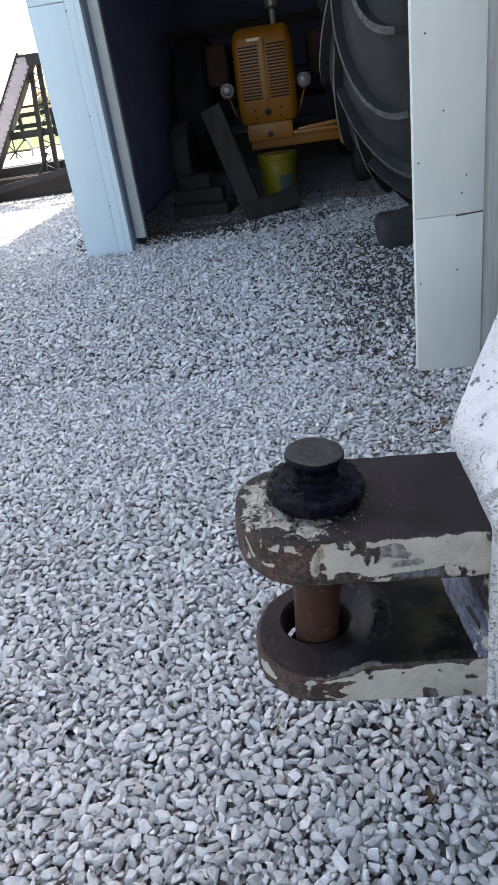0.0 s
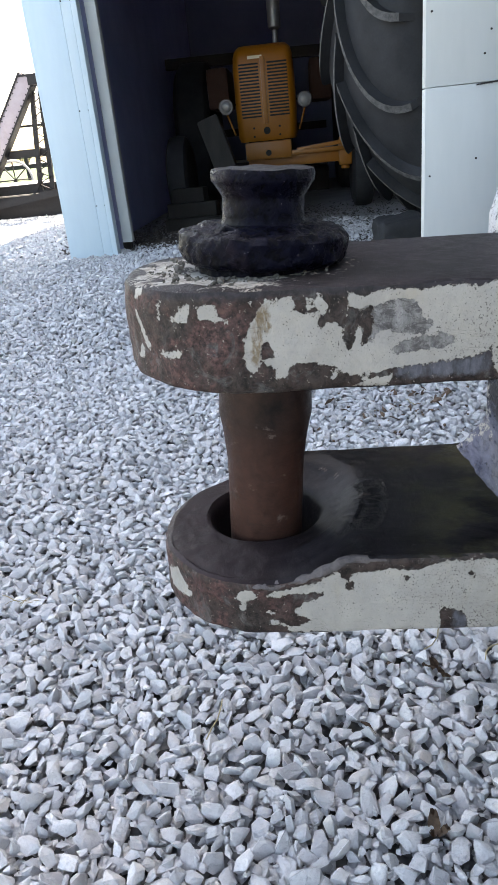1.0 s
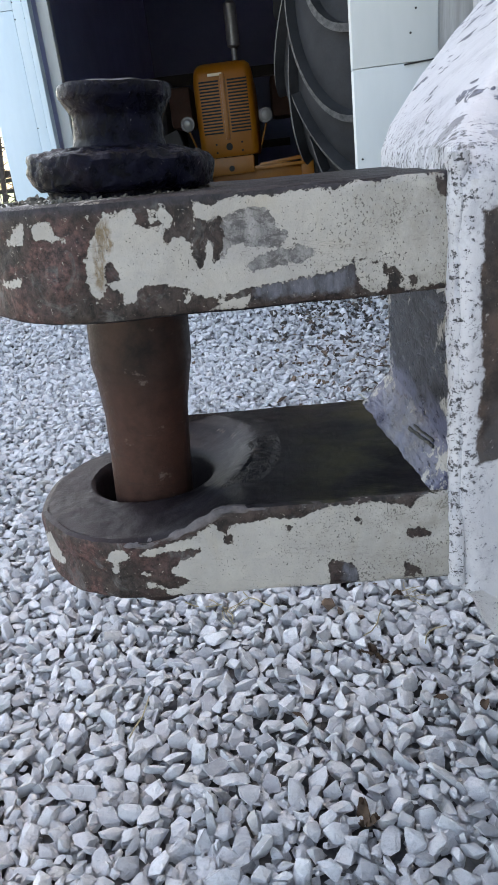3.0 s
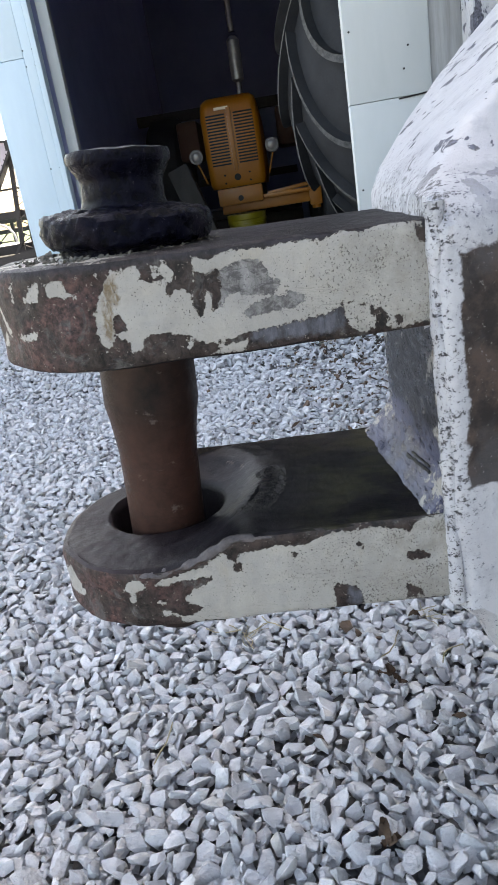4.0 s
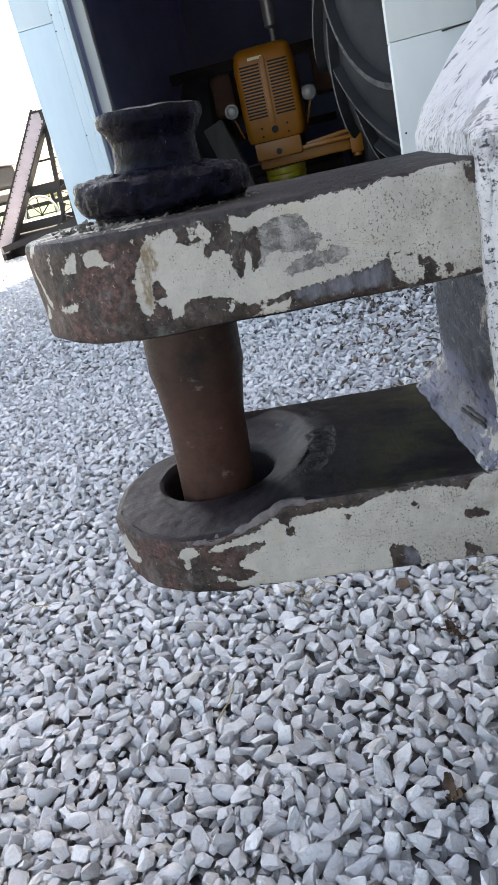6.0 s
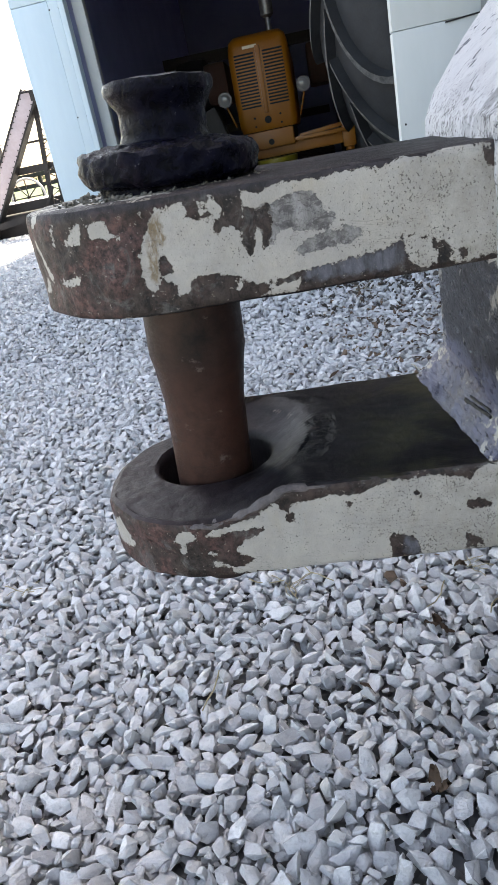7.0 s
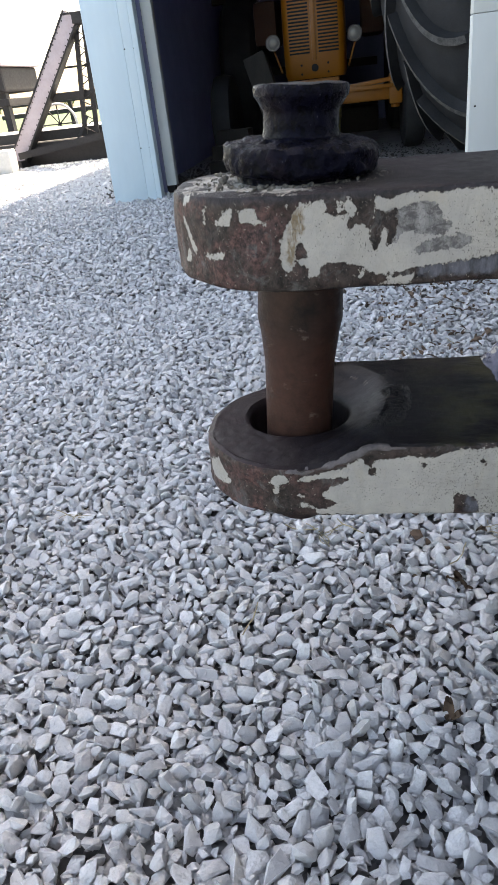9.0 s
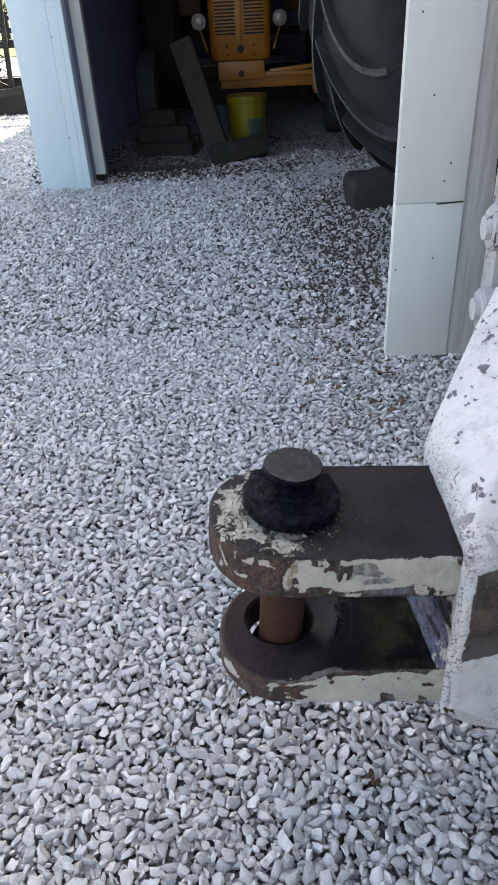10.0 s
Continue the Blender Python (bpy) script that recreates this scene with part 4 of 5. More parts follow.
def bend(bm, z0, z1, low, high, tip=0.0):
    """Lift the lower and the upper face by an offset and a slope along x."""
    for v in bm.verts:
        k = min(max((v.co.z - z0) / (z1 - z0), 0.0), 1.0)
        x = v.co.x - 0.075
        v.co.z += (low[0] + low[1] * x + tip * min(max(-x / 0.06, 0.0), 1.0)) * (1 - k) + (high[0] + high[1] * x) * k


def build_hitch():
    # local x along the plates from the nose, z up from the ground
    h = thing("tow_hitch", "heavy steel clevis hitch with flaking off-white paint and a rusty pin", "hitch", (0.060, 0.797, 0.0), ry=HITCH_TILT)
    bm = B()
    plate(bm, nose_outline(0.262, 0.0, -0.075, 0.075), 0.452, 0.514, seed=3)
    bend(bm, 0.452, 0.514, (0.0035, 0.044), (-0.0015, 0.013), 0.005)
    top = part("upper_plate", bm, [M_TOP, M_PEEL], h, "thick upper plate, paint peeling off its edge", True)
    paint_by_normal(top)
    upper_wear().lay(top, 0.0, 0.075)
    bm = B()
    plate(bm, nose_outline(0.262, 0.006, -0.078, 0.078), 0.288, 0.341, hole=(0.077, 0.013, 0.039), seed=11, drop=0.017)
    bend(bm, 0.288, 0.346, (0.0085, 0.040), (0.0052, 0.032))
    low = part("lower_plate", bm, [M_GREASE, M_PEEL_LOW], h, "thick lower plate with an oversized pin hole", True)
    paint_by_normal(low)
    lower_wear().lay(low, 0.006, 0.078)
    # burr rolled up along the worn lip
    bm = B()
    rows = []
    for i in range(70):
        f = i / 69
        x = 0.058 + 0.104 * f
        y = -0.0755 if x > 0.084 else -math.sqrt(max(0.0755 ** 2 - (x - 0.084) ** 2, 0.0))
        k = min(max((x - 0.083) / 0.062, 0.0), 1.0)
        z = 0.341 + 0.005 - 0.017 * (1 - k * k * (3 - 2 * k)) + 0.0022 * math.exp(-((k - 0.75) / 0.18) ** 2) + 0.0052 + 0.032 * (x - 0.075) - 0.0022
        r = 0.0034 * math.sin(math.pi * min(max(f, 0.02), 0.98)) ** 0.5
        p = Vector((x, y, z))
        rows.append([bm.verts.new(p + Vector((0, math.cos(a), math.sin(a) * 0.8)) * r * (1 + 0.5 * noise.noise(p * 130 + Vector((0, math.cos(a), math.sin(a)))) + 0.3 * noise.noise(p * 420))) for a in (6.28319 * q / 10 for q in range(10))])
    for p, q in zip(rows, rows[1:]):
        for k in range(10):
            bm.faces.new((p[k], p[(k + 1) % 10], q[(k + 1) % 10], q[k]))
    bm.faces.new(rows[0][::-1])
    bm.faces.new(rows[-1])
    part("burr", bm, M_RUST, low, "ragged burr along the worn lip", True)
    # pin: worn shaft, flange and head
    lean = Matrix.Translation((0.078, 0.0, 0.33)) @ Euler((0, radians(2.0), 0)).to_matrix().to_4x4()
    bm = B()
    lathe(bm, [(0.020, -0.075), (0.0255, -0.06), (0.0255, 0.02), (0.0258, 0.055), (0.0285, 0.078), (0.0305, 0.088), (0.030, 0.125)], 40, lean, 0.012)
    pin = part("pin", bm, M_PIN, h, "rusty brown steel pin, worn narrower below", True)
    bm = B()
    lathe(bm, [(0.026, -0.050), (0.045, -0.049), (0.0475, -0.044), (0.045, -0.038), (0.026, -0.037)], 36, Matrix.Translation((0.011, 0.010, 0.0)) @ lean, 0.02)
    part("collar", bm, M_CAP, pin, "dark retaining collar under the lower plate", True)
    rng = np.random.default_rng(41)
    spots = [(0.078 + r * math.cos(a), r * math.sin(a)) for r, a in zip(0.043 + rng.gamma(2.0, 0.0045, 420), rng.uniform(0, 6.283, 420)) if r < 0.068]
    V, F = scatter(spots, stone_shapes(20, -3), rng, 0.0017, 0.45, 0.5128, 0.0006)
    me = bpy.data.meshes.new("crust")
    me.from_pydata(V.tolist(), [], F.tolist())
    me.materials.append(M_CRUMB)
    crust = new("crust", me)
    crust.parent = h
    crust["label"], crust["kind"] = "paint crumbs and grit caked round the flange", "stuff"
    bm = B()
    lathe(bm, dense_profile([(0.036, 0.177), (0.0410, 0.1795), (0.0415, 0.1858), (0.0466, 0.1864), (0.0488, 0.1890), (0.0497, 0.1942), (0.0498, 0.2003), (0.0487, 0.2028), (0.0460, 0.2040), (0.0330, 0.2062), (0.0235, 0.2080)]), 220, lean, 0.020)
    for v in bm.verts:
        q = lean.inverted() @ v.co
        a = math.atan2(q.y, q.x)
        g = noise.noise(Vector((math.cos(a) * 2, math.sin(a) * 2, q.z * 60))) * 0.0016 + noise.noise(q * 110) * 0.0016 + noise.noise(q * 240) * 0.0011 + noise.noise(q * 520) * 0.0005
        r = math.hypot(q.x, q.y)
        if r > 0.03:
            q.x += g * q.x / r
            q.y += g * q.y / r
            q.z += g * 0.7
        v.co = lean @ q
    part("flange", bm, M_CAP, pin, "lumpy black flange under the pin head", True)
    bm = B()
    lathe(bm, dense_profile([(0.0256, 0.2055), (0.0246, 0.2092), (0.0240, 0.2108), (0.0239, 0.2214), (0.0243, 0.2224), (0.0288, 0.2298), (0.0297, 0.2308), (0.0300, 0.2348), (0.0291, 0.2369), (0.0262, 0.2374), (0.0105, 0.2371)]), 120, lean, 0.006)
    for v in bm.verts:
        q = lean.inverted() @ v.co
        r = math.hypot(q.x, q.y)
        g = noise.noise(q * 70) * 0.0004 + noise.noise(q * 190) * 0.0004
        if r > 0.016:
            q.x += g * q.x / r
            q.y += g * q.y / r
            q.z += noise.noise(q * 90 + Vector((4, 1, 7))) * 0.0009
        v.co = lean @ q
    head = part("head", bm, [M_CAP, M_SKYTOP], pin, "battered dark pin head", True)
    # up-facing head steel coloured lighter, for the sky it would reflect
    for p in head.data.polygons:
        p.material_index = int(p.normal.z > 0.92 and p.center.z > 0.55)


def loft(bm, rings):
    rows = [[bm.verts.new(p) for p in r] for r in rings]
    n = len(rows[0])
    for p, q in zip(rows, rows[1:]):
        for k in range(n):
            bm.faces.new((p[k], p[(k + 1) % n], q[(k + 1) % n], q[k]))
    bm.faces.new(rows[0][::-1])
    bm.faces.new(rows[-1])
    return bm


def rounded(x0, x1, y0, y1, r, z, n=5):
    pts = []
    for cx, cy, a0 in ((x1 - r, y1 - r, 0), (x0 + r, y1 - r, 90), (x0 + r, y0 + r, 180), (x1 - r, y0 + r, 270)):
        for i in range(n + 1):
            a = radians(a0 + 90 * i / n)
            pts.append((cx + r * math.cos(a), cy + r * math.sin(a), z))
    return pts


def round_quad(corners, r, z, n=6):
    """A four-sided ring with rounded corners, its long sides cut fine near the sloping end."""
    pts = []
    for i, p in enumerate(corners):
        a = (corners[i - 1] - p).normalized() * r
        b = (corners[(i + 1) % 4] - p).normalized() * r
        for k in range(n + 1):
            f = k / n
            q = p + a * (1 - f) ** 2 + b * f ** 2
            pts.append((q.x, q.y, z))
        c = corners[(i + 1) % 4]
        for k in range(1, 12):
            q = (p + b).lerp(c - (c - p).normalized() * r, (k / 12) ** 1.0)
            pts.append((q.x, q.y, z))
    return pts


def build_machine():
    m = thing("machine", "white painted cast nose of a heavy machine, chipped and dented", "machine", (0, 0, 0))
    # height, then the front and the back corner of the sloping end, in plan
    keys = [(0.255, (0.350, 0.735), (0.350, 0.90)), (0.285, (0.330, 0.713), (0.334, 0.90)), (0.40, (0.327, 0.711), (0.331, 0.90)), (0.50, (0.326, 0.711), (0.320, 0.905)), (0.514, (0.328, 0.722), (0.321, 0.908)),
            (0.530, (0.341, 0.760), (0.330, 0.925)), (0.548, (0.362, 0.781), (0.347, 0.950)), (0.575, (0.398, 0.812), (0.378, 1.005)), (0.62, (0.455, 0.856), (0.436, 1.10)), (0.70, (0.56, 0.93), (0.54, 1.22)), (0.80, (0.70, 1.0), (0.68, 1.3))]
    rings = []
    for i, ((za, fa, ba), (zb, fb, bb)) in enumerate(zip(keys, keys[1:])):
        k = max(1, int((zb - za) / 0.009))
        for j in range(k + (i == len(keys) - 2)):
            f = j / k
            front = Vector(fa).lerp(Vector(fb), f)
            back = Vector(ba).lerp(Vector(bb), f)
            right = [Vector((1.2, max(back.y, 1.15))), Vector((1.2, front.y + (1.2 - front.x) * 0.30))]
            rings.append(round_quad([front, right[1], right[0], back], 0.013, za + (zb - za) * f))
    bm = B()
    loft(bm, rings)
    for v in bm.verts:
        w = noise.noise(v.co * 28) * 0.0022 + noise.noise(v.co * 80) * 0.0010 + noise.noise(v.co * 190) * 0.0005
        v.co += Vector((w, w, 0))
        if v.co.z < 0.30 and v.co.x > 0.345:
            v.co.z -= min((v.co.x - 0.345) * 1.6, 0.045) + min(max(v.co.x - 0.37, 0.0), 0.15) * 0.5
    part("nose_casting", bm, M_CAST, m, "thick white paint over rough cast steel", True)
    # web and weld between the plates
    bm = B()
    prism(bm, [(0.3285, 0.718), (0.3185, 0.868), (0.3215, 0.874), (0.345, 0.874), (0.345, 0.718)], 0.335, 0.470)
    part("web", bm, M_WELD, m, "dark blue-grey steel web")
    bm = B()
    rows = []
    for i in range(41):
        y = 0.722 + 0.148 * i / 40
        row = []
        for j in range(13):
            f = j / 12
            wall = 0.3285 - 0.067 * (y - 0.718)
            p = Vector((wall + 0.001 - (0.022 + 0.10 * (y - 0.722)) * (1 - f) ** 1.5, y, 0.3420 + 0.031 * f ** 1.5))
            w = math.sin(math.pi * f) * (noise.noise(p * 40) * 0.0020 + noise.noise(p * 130) * 0.0008)
            row.append(bm.verts.new(p + Vector((-w, 0, w))))
        row.append(bm.verts.new((0.337, y, 0.373)))
        row.append(bm.verts.new((0.337, y, 0.335)))
        rows.append(row)
    for p, q in zip(rows, rows[1:]):
        for j in range(15):
            bm.faces.new((p[j], p[(j + 1) % 15], q[(j + 1) % 15], q[j]))
    bm.faces.new(rows[0])
    bm.faces.new(rows[-1][::-1])
    fillet = part("weld_fillet", bm, M_WELD, m, "thick painted weld fillet", True)
    for a, b, w in (((0.3164, 0.786, 0.3572), (0.3229, 0.7477, 0.3603), 0.0020), ((0.3190, 0.7835, 0.3600), (0.3238, 0.752, 0.3618), 0.0014)):
        bm = B()
        beam(bm, a, b, w, 0.0012, 0.0004, up=(-0.82, -0.05, 0.56))
        bmesh.ops.subdivide_edges(bm, edges=[e for e in bm.edges if e.calc_length() > 0.01], cuts=10)
        for v in bm.verts:
            v.co += Vector((noise.noise(v.co * 300), noise.noise(v.co * 260 + Vector((3, 1, 2))), noise.noise(v.co * 300 + Vector((7, 0, 1))))) * 0.0007
        part("gouge", bm, M_BLACK, fillet, "dark ragged gouge")
    # lumpy weld bead down the corner where the plates meet the casting
    bm = B()
    ring = []
    for i in range(60):
        z = 0.290 + 0.222 * i / 59
        row = []
        for k in range(12):
            a = 6.28319 * k / 12
            p = Vector((0.3290, 0.7205, z))
            r = 0.0048 + noise.noise(Vector((math.cos(a), math.sin(a), z * 60))) * 0.0012 + noise.noise(Vector((math.cos(a) * 3, math.sin(a) * 3, z * 150))) * 0.0008
            row.append(bm.verts.new(p + Vector((math.cos(a) * r, math.sin(a) * r, 0))))
        ring.append(row)
    for p, q in zip(ring, ring[1:]):
        for k in range(12):
            bm.faces.new((p[k], p[(k + 1) % 12], q[(k + 1) % 12], q[k]))
    bm.faces.new(ring[0][::-1])
    bm.faces.new(ring[-1])
    part("corner_weld", bm, M_CAST, m, "lumpy painted weld bead", True)
    # upright guard behind the nose, clear of the ground: flat panel, scabby edge strip, plate with two big nuts
    bm = B()
    box(bm, (0.440, 1.545, 0.4698), (0.124, 0.03, 0.3056), bevel=0.002)
    part("lower_guard_panel", bm, M_TRIM, m, "white painted panel, stained at the foot", True)
    bm = B()
    box(bm, (0.440, 1.545, 1.3145), (0.124, 0.03, 1.3830), bevel=0.002)
    part("upper_guard_panel", bm, M_TRIM, m, "white painted panel with small rust spots", True)
    bm = B()
    beam(bm, (0.452, 1.5295, 0.6205), (0.500, 1.5295, 0.6235), 0.002, 0.0022)
    part("crack", bm, M_BLACK, m)
    bm = B()
    box(bm, (0.0, 0.0, 0.0), (0.085, 0.03, 1.70), bevel=0.004)
    bmesh.ops.subdivide_edges(bm, edges=[e for e in bm.edges if e.calc_length() > 0.5], cuts=120)
    for v in bm.verts:
        v.co += Vector((noise.noise(v.co * 60) * 0.003, noise.noise(v.co * 45 + Vector((5, 2, 1))) * 0.003, 0))
    bmesh.ops.transform(bm, matrix=pose(0.500, 1.549, 1.165, 0, -1.2, 0), verts=bm.verts)
    part("edge_strip", bm, M_WOOD, m, "scabby white painted edge strip", True)
    for px, pz in ((0.386, 0.72), (0.455, 0.52), (0.462, 0.66), (0.470, 0.69), (0.43, 0.80), (0.475, 0.98), (0.40, 0.92), (0.386, 0.50)):
        bm = B()
        tube(bm, (px, 1.5305, pz), (px, 1.5285, pz), 0.0016, n=8)
        part("rust_spot", bm, M_BLACK, m)
    bm = B()
    box(bm, (0.78, 1.43, 1.15), (0.50, 0.06, 1.68), bevel=0.006)
    part("side_plate", bm, M_CAST, m, "flat white painted plate", True)
    for z in (0.612, 0.468):
        bm = B()
        tube(bm, (0.514, 1.40, z), (0.550, 1.40, z), 0.042, n=6)
        bmesh.ops.bevel(bm, geom=bm.edges[:], offset=0.004, segments=2, affect="EDGES")
        nut = part("nut", bm, M_CAST, m, "large white painted hex nut", True)
        bm = B()
        tube(bm, (0.504, 1.40, z), (0.516, 1.40, z), 0.020, n=16)
        part("stud", bm, M_CAST, nut, smooth=True)
    # unseen block that carries the nose, resting on the ground, sized to shade the gravel
    bm = B()
    box(bm, (1.76, 0.08, 1.05), (2.24, 2.44, 2.1), bevel=0.03)
    part("chassis", bm, M_CAST, m)


# ---- inside the shed ----
def lug_bar(bm, R, psi, w0, w1, a0, a1, depth, half, n=6):
    """One curved tread lug, from near the centre line to the shoulder, sweeping back round the rim."""
    lo, hi = [], []
    for i in range(n + 1):
        f = i / n
        w = w0 + (w1 - w0) * f
        a = a0 + (a1 - a0) * (1 - (1 - f) ** 2.0)
        rr = R - 0.10 * (abs(w) / 0.31) ** 2.6
        da = half / R
        for ring, r in ((lo, rr - 0.03), (hi, rr + depth)):
            ring.append(((r * math.cos(a - da), w, r * math.sin(a - da)), (r * math.cos(a + da), w, r * math.sin(a + da))))
    L = [[bm.verts.new(p) for p in pair] for pair in lo]
    H = [[bm.verts.new(p) for p in pair] for pair in hi]
    for i in range(n):
        bm.faces.new((H[i][0], H[i][1], H[i + 1][1], H[i + 1][0])).material_index = 1
        bm.faces.new((L[i][0], H[i][0], H[i + 1][0], L[i + 1][0]))
        bm.faces.new((L[i][1], L[i + 1][1], H[i + 1][1], H[i][1]))
    for i in (0, n):
        bm.faces.new((L[i][0], L[i][1], H[i][1], H[i][0]))


def build_big_tyre():
    R = 0.915
    t = thing("large_tractor", "large tractor behind the post, its huge dusty lugged wheel showing", "tractor", (1.215, 4.45, 0.0), rz=28.0)
    up = Matrix.Translation((0, 0, R + 0.05))
    prof = []
    for i in range(25):
        w = -0.31 + 0.62 * i / 24
        prof.append((R - 0.10 * (abs(w) / 0.31) ** 2.6, w))
    prof = [(0.50, -0.24), (0.66, -0.33), (0.77, -0.335)] + prof + [(0.77, 0.335), (0.66, 0.33), (0.50, 0.24)]
    bm = B()
    n = 96
    rows = [[bm.verts.new((r * math.cos(6.283185 * k / n), w, r * math.sin(6.283185 * k / n))) for k in range(n)] for r, w in prof]
    for p, q in zip(rows, rows[1:]):
        for k in range(n):
            bm.faces.new((p[k], p[(k + 1) % n], q[(k + 1) % n], q[k]))
    bmesh.ops.transform(bm, matrix=up, verts=bm.verts)
    wheel = part("wheel", bm, M_TYRE, t, "dusty black rubber tyre", True)
    count = 15
    for k in range(count):
        for side in (-1, 1):
            a = 6.283185 * (k + (0.5 if side > 0 else 0)) / count
            bm = B()
            lug_bar(bm, R, 0, side * -0.02, side * 0.335, a, a + 0.60, 0.052, 0.017, 12)
            bmesh.ops.transform(bm, matrix=up, verts=bm.verts)
            part("lug", bm, [M_TYRE, M_LUG], wheel, smooth=True)
    bm = B()
    tube(bm, (0, -0.05, R + 0.05), (0, 0.05, R + 0.05), 0.51, n=40)
    part("rim", bm, M_BLACK, wheel, "dark wheel rim")


def build_chock():
    bm = B()
    box(bm, (0.0, 0.0, 0.0), (0.25, 0.24, 0.17))
    bmesh.ops.subdivide_edges(bm, edges=bm.edges[:], cuts=9, use_grid_fill=True)
    for v in bm.verts:
        q = Vector((v.co.x / 0.125, v.co.y / 0.12, v.co.z / 0.085))
        k = (abs(q.x) ** 7 + abs(q.y) ** 7 + abs(q.z) ** 7) ** (1 / 7)
        v.co = v.co / max(k, 1e-6) * max(abs(q.x), abs(q.y), abs(q.z)) + Vector((1, 1, 1)) * noise.noise(v.co * 14) * 0.010 + v.co.normalized() * noise.noise(v.co * 40) * 0.005
    bmesh.ops.transform(bm, matrix=pose(0.665, 4.0, 0.075, 3, -4, 9), verts=bm.verts)
    mat = mottled("dark_block", (0.007, 0.0075, 0.009), (0.024, 0.025, 0.028), 12, 0.85, bump=0.6, depth=0.004)
    tagged(solid("wheel_chock", bm, mat, True), "dark rough chock block on the gravel before the tyre", "chock")


def build_tractor():
    t = thing("tractor", "old yellow wheel tractor with slotted grille parked in the dark shed", "tractor", (-0.072, 6.25, 0.0))
    # grille shell
    bm = B()
    rings = []
    for z, hw, y in ((0.56, 0.215, -0.02), (0.60, 0.228, -0.035), (0.80, 0.232, -0.045), (1.08, 0.230, -0.045), (1.15, 0.224, -0.035), (1.195, 0.212, -0.015), (1.225, 0.18, 0.03)):
        rings.append(rounded(-hw, hw, y, 1.5, 0.06, z))
    loft(bm, rings)
    part("hood", bm, M_YELLOW, t, "yellow painted hood and grille shell", True)
    for side in (-1, 1):
        for k in range(17):
            z = 0.735 + k * 0.0225
            bm = B()
            box(bm, (side * 0.108, -0.047, z), (0.150, 0.012, 0.011), bevel=0.002)
            part("grille_slot", bm, M_BLACK, t)
    bm = B()
    box(bm, (0, -0.052, 0.91), (0.035, 0.022, 0.46), bevel=0.006)
    part("grille_rib", bm, M_YELLOW, t, smooth=True)
    bm = B()
    box(bm, (-0.055, -0.040, 1.140), (0.11, 0.012, 0.022), bevel=0.003)
    part("badge", bm, M_BADGE, t, "small pale plain badge")
    bm = B()
    tube(bm, (0, -0.048, 0.631), (0, -0.040, 0.631), 0.026, n=20)
    part("crank_hole", bm, M_BLACK, t)
    for side in (-1, 1):
        for dz in (-0.03, 0.03):
            bm = B()
            tube(bm, (side * 0.10, -0.052, 0.625 + dz), (side * 0.10, -0.03, 0.625 + dz), 0.008, n=8)
            part("bolt", bm, M_BLACK, t)
    bm = B()
    box(bm, (0, 0.05, 0.49), (0.36, 0.20, 0.13), bevel=0.012)
    part("bolster", bm, M_YELLOW, t, smooth=True)
    bm = B()
    tube(bm, (0, -0.06, 0.47), (0, 0.0, 0.47), 0.022, n=16)
    part("tow_eye", bm, M_BLACK, t)
    bm = B()
    box(bm, (0.24, 0.10, 0.405), (0.82, 0.10, 0.095), bevel=0.01)
    part("front_axle", bm, M_YELLOW, t, smooth=True)
    for side in (-1, 1):
        if side > 0:
            bm = B()
            box(bm, (side * 0.60, 0.08, 0.43), (0.10, 0.13, 0.21), bevel=0.015)
            tube(bm, (side * 0.60, 0.08, 0.30), (side * 0.60, 0.08, 0.58), 0.035, n=14)
            part("knuckle", bm, M_YELLOW, t, smooth=True)
            bm = B()
            box(bm, (side * 0.38, 0.0, 0.455), (0.40, 0.05, 0.03), bevel=0.005)
            part("tie_bar", bm, M_YELLOW, t, smooth=True)
            for bx in (0.53, 0.60, 0.67):
                bm = B()
                tube(bm, (side * bx, 0.0, 0.45), (side * bx, 0.03, 0.45), 0.014, n=6)
                part("bolt", bm, M_YELLOW, t)
            bm = B()
            beam(bm, (side * 0.22, 0.02, 0.47), (side * 0.58, 0.02, 0.50), 0.03, 0.03, 0.004)
            part("steering_arm", bm, M_YELLOW, t, smooth=True)
        wheel = B()
        m = Matrix.Translation((side * 0.73, 0.10, 0.33)) @ Euler((0, radians(90), 0)).to_matrix().to_4x4()
        lathe(wheel, [(0.18, -0.075), (0.27, -0.085), (0.32, -0.065), (0.335, 0.0), (0.32, 0.065), (0.27, 0.085), (0.18, 0.075)], 40, m)
        w = part("front_wheel", wheel, M_TYRE, t, "black front tyre", True)
        bm = B()
        lathe(bm, [(0.175, -0.05), (0.18, 0.05)], 24, m)
        part("rim", bm, M_YELLOW, w, smooth=True)
        # headlamp on its bracket
        x = side * 0.302
        lm = Matrix.Translation((x, -0.055, 0.823)) @ Euler((radians(90), 0, 0)).to_matrix().to_4x4()
        bm = B()
        lathe(bm, [(0.012, -0.085), (0.035, -0.07), (0.05, -0.035), (0.054, 0.0), (0.056, 0.007), (0.050, 0.012)], 28, lm)
        lamp = part("headlamp", bm, M_CHROME, t, "round chrome headlamp", True)
        bm = B()
        lathe(bm, [(0.048, 0.010), (0.04, 0.018), (0.018, 0.023)], 24, lm)
        part("lens", bm, M_GLASS, lamp, smooth=True)
        bm = B()
        tube(bm, (x, 0.0, 0.77), (x - side * 0.05, 0.02, 0.62), 0.007, n=8)
        part("lamp_bracket", bm, M_YELLOW, t)
    for side in (-1, 1):
        bm = B()
        box(bm, (side * 0.46, 1.25, 1.02), (0.20, 0.55, 0.34), bevel=0.04)
